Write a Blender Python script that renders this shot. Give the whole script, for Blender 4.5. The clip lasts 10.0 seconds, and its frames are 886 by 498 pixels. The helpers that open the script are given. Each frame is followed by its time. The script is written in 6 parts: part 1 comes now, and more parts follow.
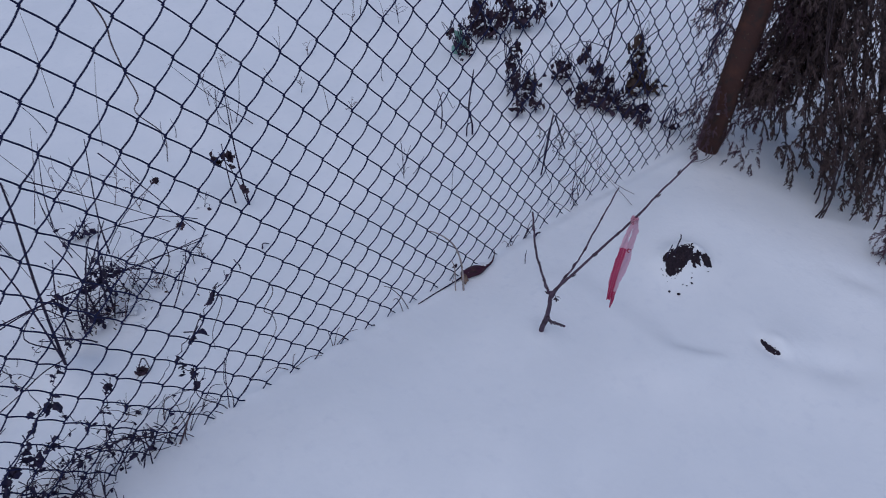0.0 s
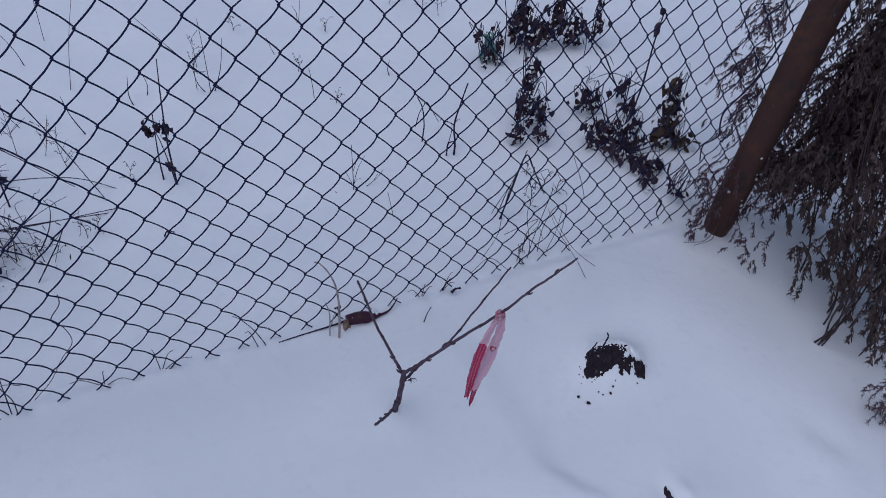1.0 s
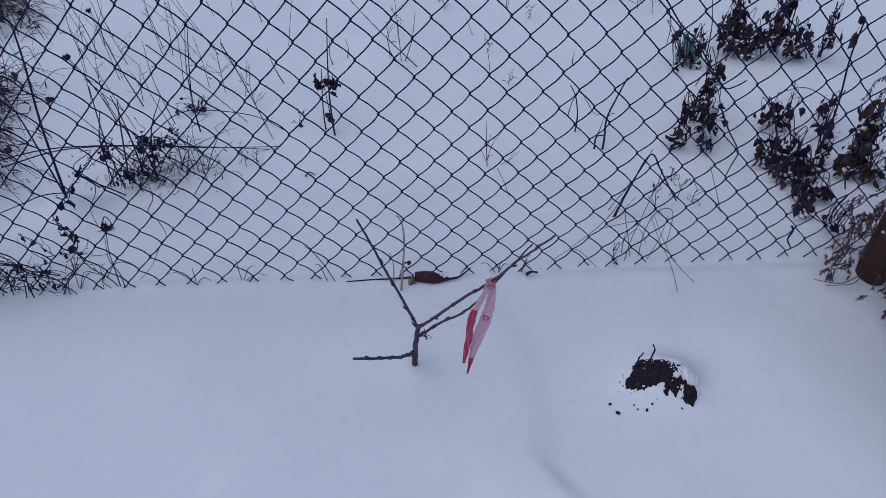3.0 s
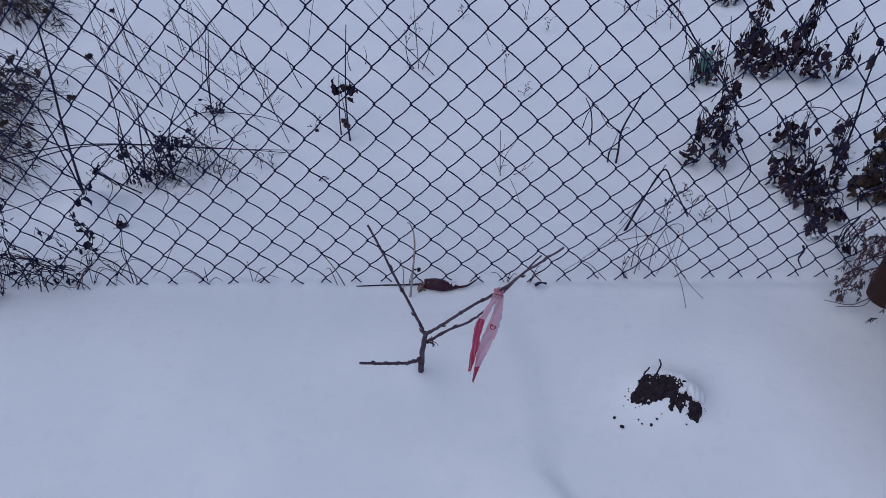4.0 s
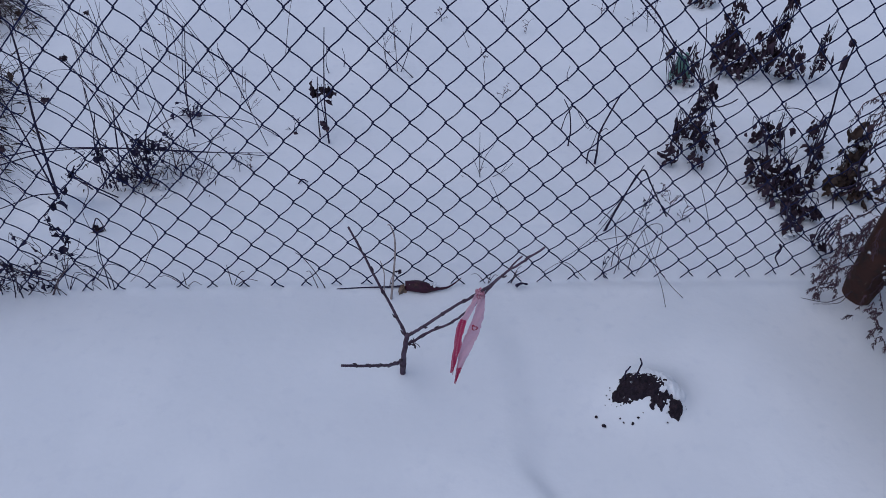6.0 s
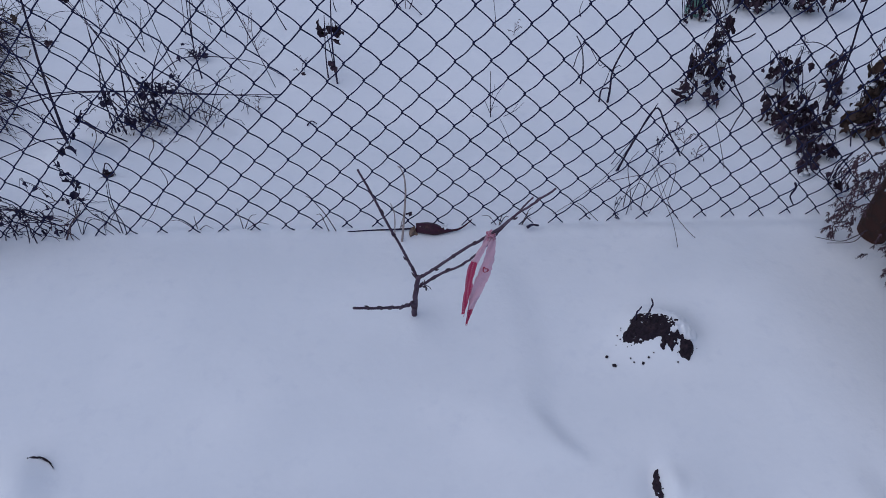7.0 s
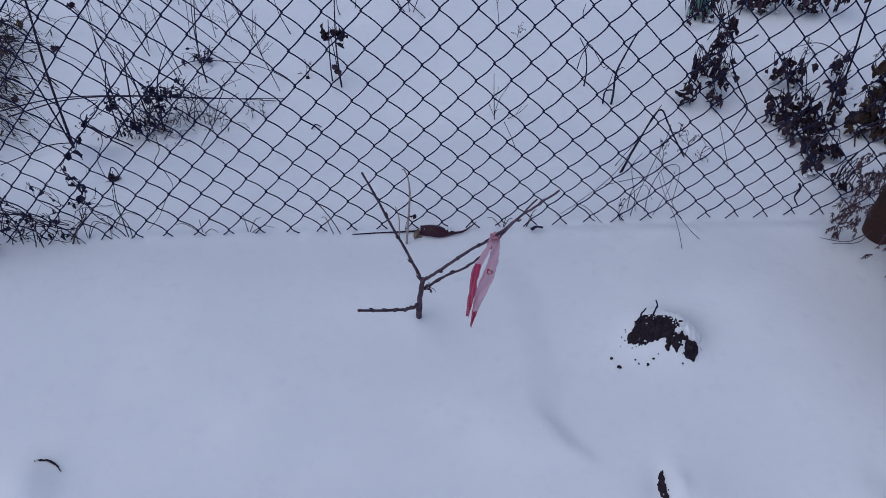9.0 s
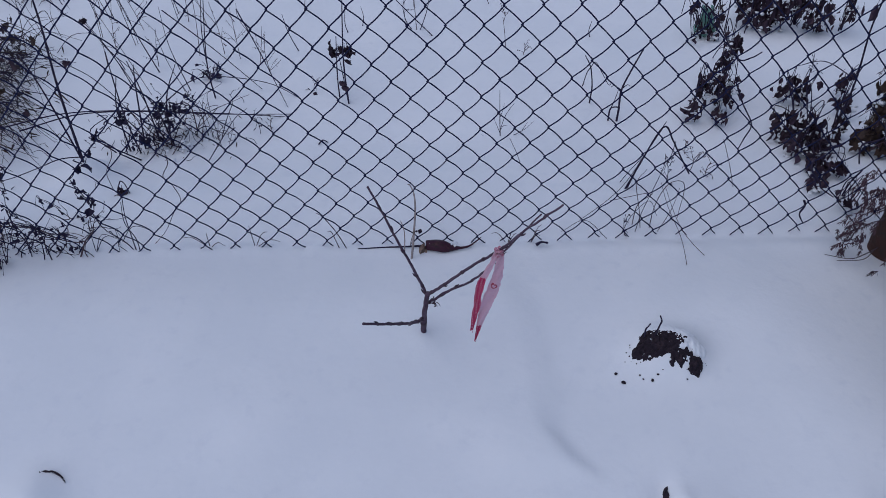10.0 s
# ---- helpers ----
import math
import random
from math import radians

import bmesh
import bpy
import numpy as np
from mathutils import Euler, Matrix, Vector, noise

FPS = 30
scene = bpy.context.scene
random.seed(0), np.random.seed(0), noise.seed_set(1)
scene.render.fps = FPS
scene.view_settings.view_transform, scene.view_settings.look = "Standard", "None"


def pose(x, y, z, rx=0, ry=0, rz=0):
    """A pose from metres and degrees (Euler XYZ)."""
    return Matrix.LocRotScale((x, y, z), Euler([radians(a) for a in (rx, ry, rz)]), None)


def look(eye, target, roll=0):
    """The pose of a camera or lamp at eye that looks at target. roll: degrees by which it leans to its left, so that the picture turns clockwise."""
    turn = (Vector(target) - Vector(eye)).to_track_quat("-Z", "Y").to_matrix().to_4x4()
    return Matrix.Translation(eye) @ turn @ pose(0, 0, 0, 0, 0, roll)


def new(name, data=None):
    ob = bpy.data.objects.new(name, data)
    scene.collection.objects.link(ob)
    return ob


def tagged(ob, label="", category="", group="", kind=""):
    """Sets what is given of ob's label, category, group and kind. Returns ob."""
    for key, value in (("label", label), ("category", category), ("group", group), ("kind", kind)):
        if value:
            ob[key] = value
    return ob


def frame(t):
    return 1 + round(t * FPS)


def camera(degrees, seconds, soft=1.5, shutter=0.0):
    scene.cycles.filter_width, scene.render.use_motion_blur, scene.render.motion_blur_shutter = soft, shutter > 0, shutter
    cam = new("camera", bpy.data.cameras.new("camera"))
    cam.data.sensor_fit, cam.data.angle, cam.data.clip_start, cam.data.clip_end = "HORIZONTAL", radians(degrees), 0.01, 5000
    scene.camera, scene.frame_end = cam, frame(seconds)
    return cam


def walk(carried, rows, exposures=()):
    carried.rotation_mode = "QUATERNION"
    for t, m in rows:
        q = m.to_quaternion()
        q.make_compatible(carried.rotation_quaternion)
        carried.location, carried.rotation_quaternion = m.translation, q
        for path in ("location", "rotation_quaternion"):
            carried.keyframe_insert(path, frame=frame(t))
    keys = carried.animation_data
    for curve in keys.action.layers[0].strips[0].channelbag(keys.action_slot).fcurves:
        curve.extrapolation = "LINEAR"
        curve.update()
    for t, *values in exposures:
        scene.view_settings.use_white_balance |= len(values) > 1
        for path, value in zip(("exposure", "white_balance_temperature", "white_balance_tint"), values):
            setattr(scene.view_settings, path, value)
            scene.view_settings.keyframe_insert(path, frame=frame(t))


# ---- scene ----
cam = camera(59.9, 10.0, soft=0.85, shutter=0.04)
PATH = [  # seconds, place, turn in degrees
    (0.0, -1.2024, -1.1151, 1.5448, 47.559, -3.544, -40.879),
    (0.1, -1.1157, -1.1064, 1.5277, 46.361, -5.200, -41.926),
    (0.2, -0.9967, -1.1320, 1.4791, 44.197, -5.330, -41.584),
    (0.3, -0.9115, -1.1353, 1.4836, 42.163, -5.006, -38.699),
    (0.4, -0.8313, -1.1429, 1.4870, 42.823, -5.716, -35.009),
    (0.5, -0.7515, -1.1546, 1.4858, 42.219, -7.443, -34.108),
    (0.6, -0.7115, -1.1534, 1.4994, 41.514, -9.093, -34.517),
    (0.7, -0.6696, -1.1464, 1.5318, 40.097, -8.657, -33.437),
    (0.8, -0.6167, -1.1588, 1.5159, 40.680, -5.195, -28.240),
    (0.9, -0.5861, -1.1705, 1.5318, 42.300, -5.598, -26.939),
    (1.0, -0.5226, -1.1519, 1.5021, 44.798, -6.487, -25.762),
    (1.1, -0.4762, -1.1590, 1.5251, 47.392, -5.600, -23.934),
    (1.2, -0.4113, -1.1555, 1.5065, 47.066, -4.893, -20.779),
    (1.3, -0.3683, -1.1748, 1.5088, 46.253, -5.053, -18.974),
    (1.4, -0.3281, -1.1792, 1.5121, 45.732, -4.858, -18.403),
    (1.5, -0.2772, -1.1805, 1.4985, 45.838, -4.613, -17.262),
    (1.6, -0.2356, -1.2046, 1.5086, 45.925, -4.147, -14.421),
    (1.7, -0.1906, -1.2360, 1.4817, 47.583, -2.637, -10.821),
    (1.8, -0.1454, -1.2754, 1.4937, 46.127, -2.157, -6.744),
    (1.9, -0.1179, -1.2820, 1.4974, 44.517, -2.836, -5.088),
    (2.0, -0.0895, -1.2877, 1.4907, 45.188, -2.808, -5.136),
    (2.1, -0.0848, -1.3107, 1.4972, 44.938, -1.500, -4.483),
    (2.2, -0.0681, -1.3087, 1.4801, 44.449, -1.105, -4.003),
    (2.3, -0.0782, -1.3174, 1.4909, 43.819, -1.124, -3.854),
    (2.4, -0.0587, -1.3339, 1.4977, 43.979, -1.118, -3.892),
    (2.5, -0.0461, -1.3259, 1.4749, 43.707, -0.584, -3.490),
    (2.6, -0.0429, -1.3361, 1.4928, 43.121, 0.263, -2.835),
    (2.7, -0.0386, -1.3585, 1.4772, 43.968, 0.599, -2.717),
    (3.8, -0.0251, -1.3679, 1.4844, 44.776, -0.243, -1.260),
    (3.9, -0.0156, -1.3692, 1.4865, 45.039, -0.116, -0.696),
    (4.0, -0.0274, -1.3713, 1.4858, 44.907, -0.127, -0.703),
    (4.2, -0.0229, -1.3722, 1.4904, 45.010, -0.395, -0.734),
    (4.3, -0.0243, -1.3697, 1.4902, 44.998, -0.463, -0.818),
    (4.5, -0.0337, -1.3706, 1.4876, 45.430, -0.396, -0.975),
    (4.8, -0.0233, -1.3754, 1.4919, 45.286, -0.553, -1.216),
    (5.0, -0.0293, -1.3752, 1.4890, 45.260, -0.647, -1.201),
    (5.2, -0.0288, -1.3763, 1.4893, 45.880, -0.967, -1.708),
    (6.3, -0.0306, -1.3703, 1.4791, 44.039, -0.864, -2.139),
    (6.4, -0.0269, -1.3686, 1.4812, 42.891, -0.598, -1.779),
    (6.5, -0.0301, -1.3655, 1.4791, 42.023, -0.557, -2.035),
    (6.7, -0.0289, -1.3671, 1.4784, 41.673, 0.163, -1.448),
    (6.8, -0.0290, -1.3661, 1.4784, 41.344, 0.329, -1.333),
    (7.0, -0.0273, -1.3662, 1.4781, 40.762, 0.123, -1.887),
    (7.2, -0.0271, -1.3692, 1.4780, 40.874, -0.241, -1.449),
    (7.5, -0.0306, -1.3664, 1.4800, 41.387, -0.212, -2.059),
    (7.8, -0.0299, -1.3700, 1.4768, 41.286, -0.252, -1.671),
    (8.0, -0.0286, -1.3681, 1.4798, 41.057, -0.065, -2.031),
    (8.2, -0.0279, -1.3751, 1.4785, 41.337, -0.008, -1.655),
    (8.5, -0.0287, -1.3682, 1.4780, 41.059, 0.137, -2.053),
    (8.8, -0.0270, -1.3747, 1.4778, 40.949, 0.062, -1.617),
    (9.0, -0.0261, -1.3697, 1.4809, 40.958, 0.553, -1.829),
    (9.5, -0.0248, -1.3749, 1.4827, 41.549, 0.753, -1.514),
    (9.8, -0.0272, -1.3769, 1.4815, 41.929, 0.586, -1.150),
    (10.0, -0.0228, -1.3800, 1.4824, 42.258, 0.715, -1.278),
]
walk(cam, [(t, pose(x, y, z, rx, ry, rz)) for t, x, y, z, rx, ry, rz in PATH], exposures=[(0.0, 0.05, 5690, 14), (10.0, 0.05, 5690, 14)])

# ---- light: an overcast winter afternoon ----
world = bpy.data.worlds.new("overcast_sky")
scene.world = world
world.use_nodes = True
wn = world.node_tree.nodes
sky = wn.new("ShaderNodeTexSky")
sky.sky_type = "NISHITA"
sky.sun_disc = False
sky.sun_elevation = radians(74)
sky.sun_rotation = radians(104)
sky.air_density = 1.0
sky.dust_density = 0.4
world.node_tree.links.new(sky.outputs["Color"], wn["Background"].inputs["Color"])
wn["Background"].inputs["Strength"].default_value = 0.06

sun_data = bpy.data.lights.new("sun", "SUN")
sun_data.energy = 1.3
sun_data.angle = radians(90)
sun_data.color = (1.0, 0.96, 0.92)
sun = new("sun", sun_data)
sun.matrix_world = look((-2.0, -0.5, 4.2), (0.0, 0.0, 0.0))

# ---- materials ----
def material(name, base, rough=0.8, spots=(), bump=0.0, bump_scale=200.0, metal=0.0, per_object=0.0, through_light=0.0):
    """A node material: base colour, mixed with further colours by noise (colour, scale, low, high), with a noise bump."""
    m = bpy.data.materials.new(name)
    m.use_nodes = True
    nodes, links = m.node_tree.nodes, m.node_tree.links
    b = nodes["Principled BSDF"]
    b.inputs["Roughness"].default_value = rough
    b.inputs["Metallic"].default_value = metal
    b.inputs["Specular IOR Level"].default_value = 0.3
    tc = nodes.new("ShaderNodeTexCoord")
    col = nodes.new("ShaderNodeRGB")
    col.outputs[0].default_value = (*base, 1)
    out = col.outputs[0]
    for k, (colour, scale, low, high) in enumerate(spots):
        n = nodes.new("ShaderNodeTexNoise")
        n.inputs["Scale"].default_value = scale
        n.inputs["Detail"].default_value = 5
        n.inputs["Roughness"].default_value = 0.6
        links.new(tc.outputs["Object"], n.inputs["Vector"])
        r = nodes.new("ShaderNodeMapRange")
        r.inputs["From Min"].default_value, r.inputs["From Max"].default_value = low, high
        links.new(n.outputs["Fac"], r.inputs["Value"])
        x = nodes.new("ShaderNodeMix")
        x.data_type = "RGBA"
        links.new(r.outputs["Result"], x.inputs["Factor"])
        links.new(out, x.inputs["A"])
        x.inputs["B"].default_value = (*colour, 1)
        out = x.outputs["Result"]
    if per_object:
        info = nodes.new("ShaderNodeObjectInfo")
        geo = nodes.new("ShaderNodeNewGeometry")
        add = nodes.new("ShaderNodeMath")
        add.operation = "ADD"
        links.new(info.outputs["Random"], add.inputs[0])
        links.new(geo.outputs["Random Per Island"], add.inputs[1])
        r = nodes.new("ShaderNodeMapRange")
        r.inputs["From Max"].default_value = 2.0
        r.inputs["To Min"].default_value, r.inputs["To Max"].default_value = 1 - per_object, 1 + per_object
        links.new(add.outputs[0], r.inputs["Value"])
        hsv = nodes.new("ShaderNodeHueSaturation")
        links.new(r.outputs["Result"], hsv.inputs["Value"])
        links.new(out, hsv.inputs["Color"])
        out = hsv.outputs["Color"]
    links.new(out, b.inputs["Base Color"])
    if bump:
        n = nodes.new("ShaderNodeTexNoise")
        n.inputs["Scale"].default_value = bump_scale
        n.inputs["Detail"].default_value = 6
        links.new(tc.outputs["Object"], n.inputs["Vector"])
        bp = nodes.new("ShaderNodeBump")
        bp.inputs["Strength"].default_value = 1.0
        bp.inputs["Distance"].default_value = bump
        links.new(n.outputs["Fac"], bp.inputs["Height"])
        links.new(bp.outputs["Normal"], b.inputs["Normal"])
    if through_light:
        t = nodes.new("ShaderNodeBsdfTranslucent")
        links.new(out, t.inputs["Color"])
        mix = nodes.new("ShaderNodeMixShader")
        mix.inputs["Fac"].default_value = through_light
        links.new(b.outputs[0], mix.inputs[1])
        links.new(t.outputs[0], mix.inputs[2])
        links.new(mix.outputs[0], nodes["Material Output"].inputs["Surface"])
    return m


SNOW = material("snow", (0.80, 0.81, 0.83), 0.75, [((0.86, 0.86, 0.87), 3.0, 0.4, 0.7), ((0.77, 0.78, 0.81), 26.0, 0.55, 0.8)], bump=0.0009, bump_scale=60)
WIRE = material("weathered_wire", (0.007, 0.010, 0.050), 0.75, [((0.018, 0.015, 0.044), 60, 0.52, 0.7)], metal=0.1, bump=0.0003, bump_scale=900, per_object=0.15)
POST = material("brown_weathered_wood", (0.060, 0.027, 0.022), 0.85, [((0.095, 0.039, 0.026), 9, 0.5, 0.75), ((0.035, 0.026, 0.024), 30, 0.52, 0.7), ((0.16, 0.12, 0.08), 80, 0.66, 0.78)], bump=0.003, bump_scale=70)
BARK = material("sapling_bark", (0.078, 0.045, 0.070), 0.7, [((0.14, 0.098, 0.135), 45, 0.5, 0.75), ((0.034, 0.024, 0.026), 160, 0.55, 0.7)], bump=0.0007, bump_scale=400)
BUD = material("bud", (0.055, 0.032, 0.045), 0.7)
SOIL = material("black_soil", (0.026, 0.017, 0.026), 0.95, [((0.046, 0.029, 0.036), 70, 0.5, 0.7), ((0.016, 0.012, 0.017), 160, 0.5, 0.65), ((0.70, 0.71, 0.75), 62, 0.66, 0.70)], bump=0.004, bump_scale=260, per_object=0.2)
DEAD_LEAF = material("blackened_leaf", (0.033, 0.019, 0.035), 0.85, [((0.075, 0.047, 0.056), 40, 0.46, 0.70), ((0.10, 0.082, 0.088), 90, 0.66, 0.8)], bump=0.0015, bump_scale=180, per_object=0.45)
BLACK_LEAF = material("black_vine_leaf", (0.016, 0.013, 0.042), 0.8, [((0.055, 0.038, 0.060), 60, 0.5, 0.75)], bump=0.001, bump_scale=250, per_object=0.4)
BROWN_LEAF = material("dry_brown_leaf", (0.062, 0.038, 0.030), 0.85, [((0.11, 0.074, 0.056), 45, 0.5, 0.75), ((0.022, 0.016, 0.017), 90, 0.5, 0.7)], bump=0.001, bump_scale=200, per_object=0.45)
DARK_STEM = material("dark_dry_stem", (0.024, 0.017, 0.044), 0.8, [((0.068, 0.045, 0.055), 60, 0.52, 0.75)], bump=0.0004, bump_scale=500, per_object=0.3)
TAN_STEM = material("tan_dry_stem", (0.100, 0.068, 0.078), 0.8, [((0.06, 0.040, 0.048), 50, 0.45, 0.7)], bump=0.0003, bump_scale=500, per_object=0.35)
PALE_STEM = material("pale_straw", (0.36, 0.30, 0.28), 0.7, [((0.17, 0.13, 0.12), 60, 0.5, 0.7)], per_object=0.2)
SHRUB_LEAF = material("shrub_leaf", (0.100, 0.066, 0.062), 0.85, [((0.20, 0.142, 0.145), 20, 0.52, 0.76), ((0.030, 0.030, 0.024), 8, 0.55, 0.75)], per_object=0.5)
SHRUB_WOOD = material("shrub_wood", (0.045, 0.030, 0.034), 0.85, [((0.085, 0.062, 0.068), 50, 0.5, 0.75)], bump=0.0005, bump_scale=400, per_object=0.3)
SHOOT = material("reddish_dry_shoot", (0.105, 0.060, 0.074), 0.85, [((0.052, 0.032, 0.042), 30, 0.45, 0.7)], per_object=0.4)
POD = material("dark_red_brown_husk", (0.046, 0.009, 0.024), 0.6, [((0.085, 0.036, 0.032), 55, 0.54, 0.74), ((0.018, 0.009, 0.011), 120, 0.5, 0.7)], bump=0.0004, bump_scale=160)
HUSK = material("pale_husk", (0.24, 0.17, 0.13), 0.8, [((0.10, 0.06, 0.045), 80, 0.45, 0.65)], bump=0.001, bump_scale=300)
GREEN_FILM = material("faded_green_plastic", (0.30, 0.52, 0.44), 0.45, [((0.30, 0.48, 0.40), 40, 0.5, 0.7), ((0.06, 0.16, 0.13), 70, 0.60, 0.75)], bump=0.003, bump_scale=90, through_light=0.25)
OLIVE_GRASS = material("olive_dry_grass", (0.082, 0.066, 0.054), 0.85, [((0.15, 0.12, 0.10), 30, 0.5, 0.75), ((0.026, 0.022, 0.022), 60, 0.46, 0.66)], per_object=0.5)


def tape_material():
    """Barrier tape: red blocks with rows of white dots, pale pink blocks with a red ring."""
    m = bpy.data.materials.new("barrier_tape")
    m.use_nodes = True
    nodes, links = m.node_tree.nodes, m.node_tree.links
    b = nodes["Principled BSDF"]
    b.inputs["Roughness"].default_value = 0.4
    uv = nodes.new("ShaderNodeUVMap")
    uv.uv_map = "tape"
    xyz = nodes.new("ShaderNodeSeparateXYZ")
    links.new(uv.outputs[0], xyz.inputs[0])

    def calc(op, a, c, d=None):
        n = nodes.new("ShaderNodeMath")
        n.operation = op
        for k, v in enumerate((a, c, d)):
            if v is None:
                continue
            if isinstance(v, (int, float)):
                n.inputs[k].default_value = v
            else:
                links.new(v, n.inputs[k])
        return n.outputs[0]

    wob = nodes.new("ShaderNodeTexNoise")
    wob.inputs["Scale"].default_value = 35
    links.new(uv.outputs[0], wob.inputs["Vector"])
    u, v = xyz.outputs[0], xyz.outputs[1]
    vv = calc("ADD", v, calc("MULTIPLY", wob.outputs["Fac"], 0.012))
    red = calc("GREATER_THAN", calc("FRACT", calc("DIVIDE", vv, 0.40), 0), 0.52)
    wide = nodes.new("ShaderNodeTexNoise")
    wide.inputs["Scale"].default_value = 150
    links.new(uv.outputs[0], wide.inputs["Vector"])
    du = calc("SUBTRACT", calc("FRACT", calc("MULTIPLY", u, 190.0), 0), 0.5)
    dv = calc("SUBTRACT", calc("FRACT", calc("MULTIPLY", v, 190.0), 0), 0.5)
    dot = calc("LESS_THAN", calc("ADD", calc("MULTIPLY", du, du), calc("MULTIPLY", dv, dv)), calc("MULTIPLY", wide.outputs["Fac"], 0.13))
    ru = calc("SUBTRACT", u, 0.010)
    rv = calc("SUBTRACT", v, 0.083)
    rr = calc("SQRT", calc("ADD", calc("MULTIPLY", ru, ru), calc("MULTIPLY", rv, rv)), 0)
    ring = calc("LESS_THAN", calc("ABSOLUTE", calc("SUBTRACT", rr, 0.005), 0), 0.0014)
    fleck = nodes.new("ShaderNodeTexNoise")
    fleck.inputs["Scale"].default_value = 260
    links.new(uv.outputs[0], fleck.inputs["Vector"])

    def blend(f, a, c):
        x = nodes.new("ShaderNodeMix")
        x.data_type = "RGBA"
        links.new(f, x.inputs["Factor"])
        for key, val in (("A", a), ("B", c)):
            if isinstance(val, tuple):
                x.inputs[key].default_value = (*val, 1)
            else:
                links.new(val, x.inputs[key])
        return x.outputs["Result"]

    pale = blend(fleck.outputs["Fac"], (0.66, 0.36, 0.45), (0.80, 0.55, 0.64))
    pale = blend(ring, pale, (0.42, 0.04, 0.08))
    strong = blend(dot, (0.47, 0.014, 0.090), (0.64, 0.27, 0.36))
    colour = blend(red, pale, strong)
    links.new(colour, b.inputs["Base Color"])
    t = nodes.new("ShaderNodeBsdfTranslucent")
    links.new(colour, t.inputs["Color"])
    mix = nodes.new("ShaderNodeMixShader")
    mix.inputs["Fac"].default_value = 0.35
    links.new(b.outputs[0], mix.inputs[1])
    links.new(t.outputs[0], mix.inputs[2])
    links.new(mix.outputs[0], nodes["Material Output"].inputs["Surface"])
    return m


TAPE = tape_material()

# ---- building helpers ----
class Build:
    """Collects verts and faces of one mesh."""

    def __init__(self):
        self.v, self.f = [], []

    def add(self, verts, faces):
        k = len(self.v)
        self.v += [tuple(p) for p in verts]
        self.f += [tuple(i + k for i in q) for q in faces]

    def tube(self, points, r0, r1, sides=6, rough=0.0):
        """A tapered round stick along points, closed at both ends."""
        pts = [Vector(p) for p in points]
        n = len(pts)
        verts, faces = [], []
        side = None
        for i, p in enumerate(pts):
            d = (pts[min(i + 1, n - 1)] - pts[max(i - 1, 0)])
            d = d.normalized() if d.length > 1e-9 else Vector((0, 0, 1))
            if side is None:
                side = d.orthogonal().normalized()
            else:
                side = (side - d * side.dot(d))
                side = side.normalized() if side.length > 1e-6 else d.orthogonal().normalized()
            up = d.cross(side)
            r = r0 + (r1 - r0) * i / max(1, n - 1)
            if rough:
                r *= 1 + rough * (random.random() - 0.5)
            for s in range(sides):
                a = 2 * math.pi * s / sides
                verts.append(p + side * (r * math.cos(a)) + up * (r * math.sin(a)))
        for i in range(n - 1):
            for s in range(sides):
                a, b = i * sides + s, i * sides + (s + 1) % sides
                faces.append((a, b, b + sides, a + sides))
        faces.append(tuple(range(sides - 1, -1, -1)))
        faces.append(tuple(range((n - 1) * sides, n * sides)))
        self.add(verts, faces)

    def lump(self, centre, r, squash=1.0, rings=4, sides=6, rough=0.35):
        """A small uneven clod."""
        verts, faces = [], []
        c = Vector(centre)
        for i in range(rings + 1):
            a = math.pi * i / rings
            for s in range(sides):
                q = 2 * math.pi * s / sides
                k = r * (1 + rough * (random.random() - 0.5) * 2)
                verts.append(c + Vector((math.sin(a) * math.cos(q) * k, math.sin(a) * math.sin(q) * k, math.cos(a) * k * squash)))
        for i in range(rings):
            for s in range(sides):
                a, b = i * sides + s, i * sides + (s + 1) % sides
                faces.append((a, a + sides, b + sides, b))
        self.add(verts, faces)

    def blade(self, start, way, length, width, droop=0.0, twist=None, steps=2):
        """A narrow dry leaf: a bent strip with a fold, pointed at its end."""
        p, d = Vector(start), Vector(way).normalized()
        side = d.cross(Vector((random.uniform(-1, 1), random.uniform(-1, 1), 0.4)) if twist is None else Vector(twist))
        side = side.normalized() if side.length > 1e-6 else d.orthogonal().normalized()
        verts, faces = [p - side * width * 0.2, p + side * width * 0.2], []
        for i in range(1, steps + 1):
            d = (d + Vector((0, 0, -droop))).normalized()
            p = p + d * (length / steps)
            w = width * (0.5 if i < steps else 0.08)
            verts += [p - side * w, p + side * w]
            k = len(verts)
            faces.append((k - 4, k - 3, k - 1, k - 2))
        self.add(verts, faces)

    def mesh(self, name, smooth=True):
        me = bpy.data.meshes.new(name)
        me.from_pydata(self.v, [], self.f)
        if smooth:
            me.polygons.foreach_set("use_smooth", [True] * len(me.polygons))
        me.update()
        return me


def curve(points, steps=6):
    """A smooth line through the points (Catmull-Rom)."""
    p = [Vector(q) for q in points]
    p = [p[0] * 2 - p[1]] + p + [p[-1] * 2 - p[-2]]
    out = []
    for i in range(1, len(p) - 2):
        a, b, c, d = p[i - 1], p[i], p[i + 1], p[i + 2]
        for s in range(steps):
            t = s / steps
            out.append(0.5 * ((2 * b) + (c - a) * t + (2 * a - 5 * b + 4 * c - d) * t * t + (3 * b - a - 3 * c + d) * t ** 3))
    out.append(p[-2])
    return out


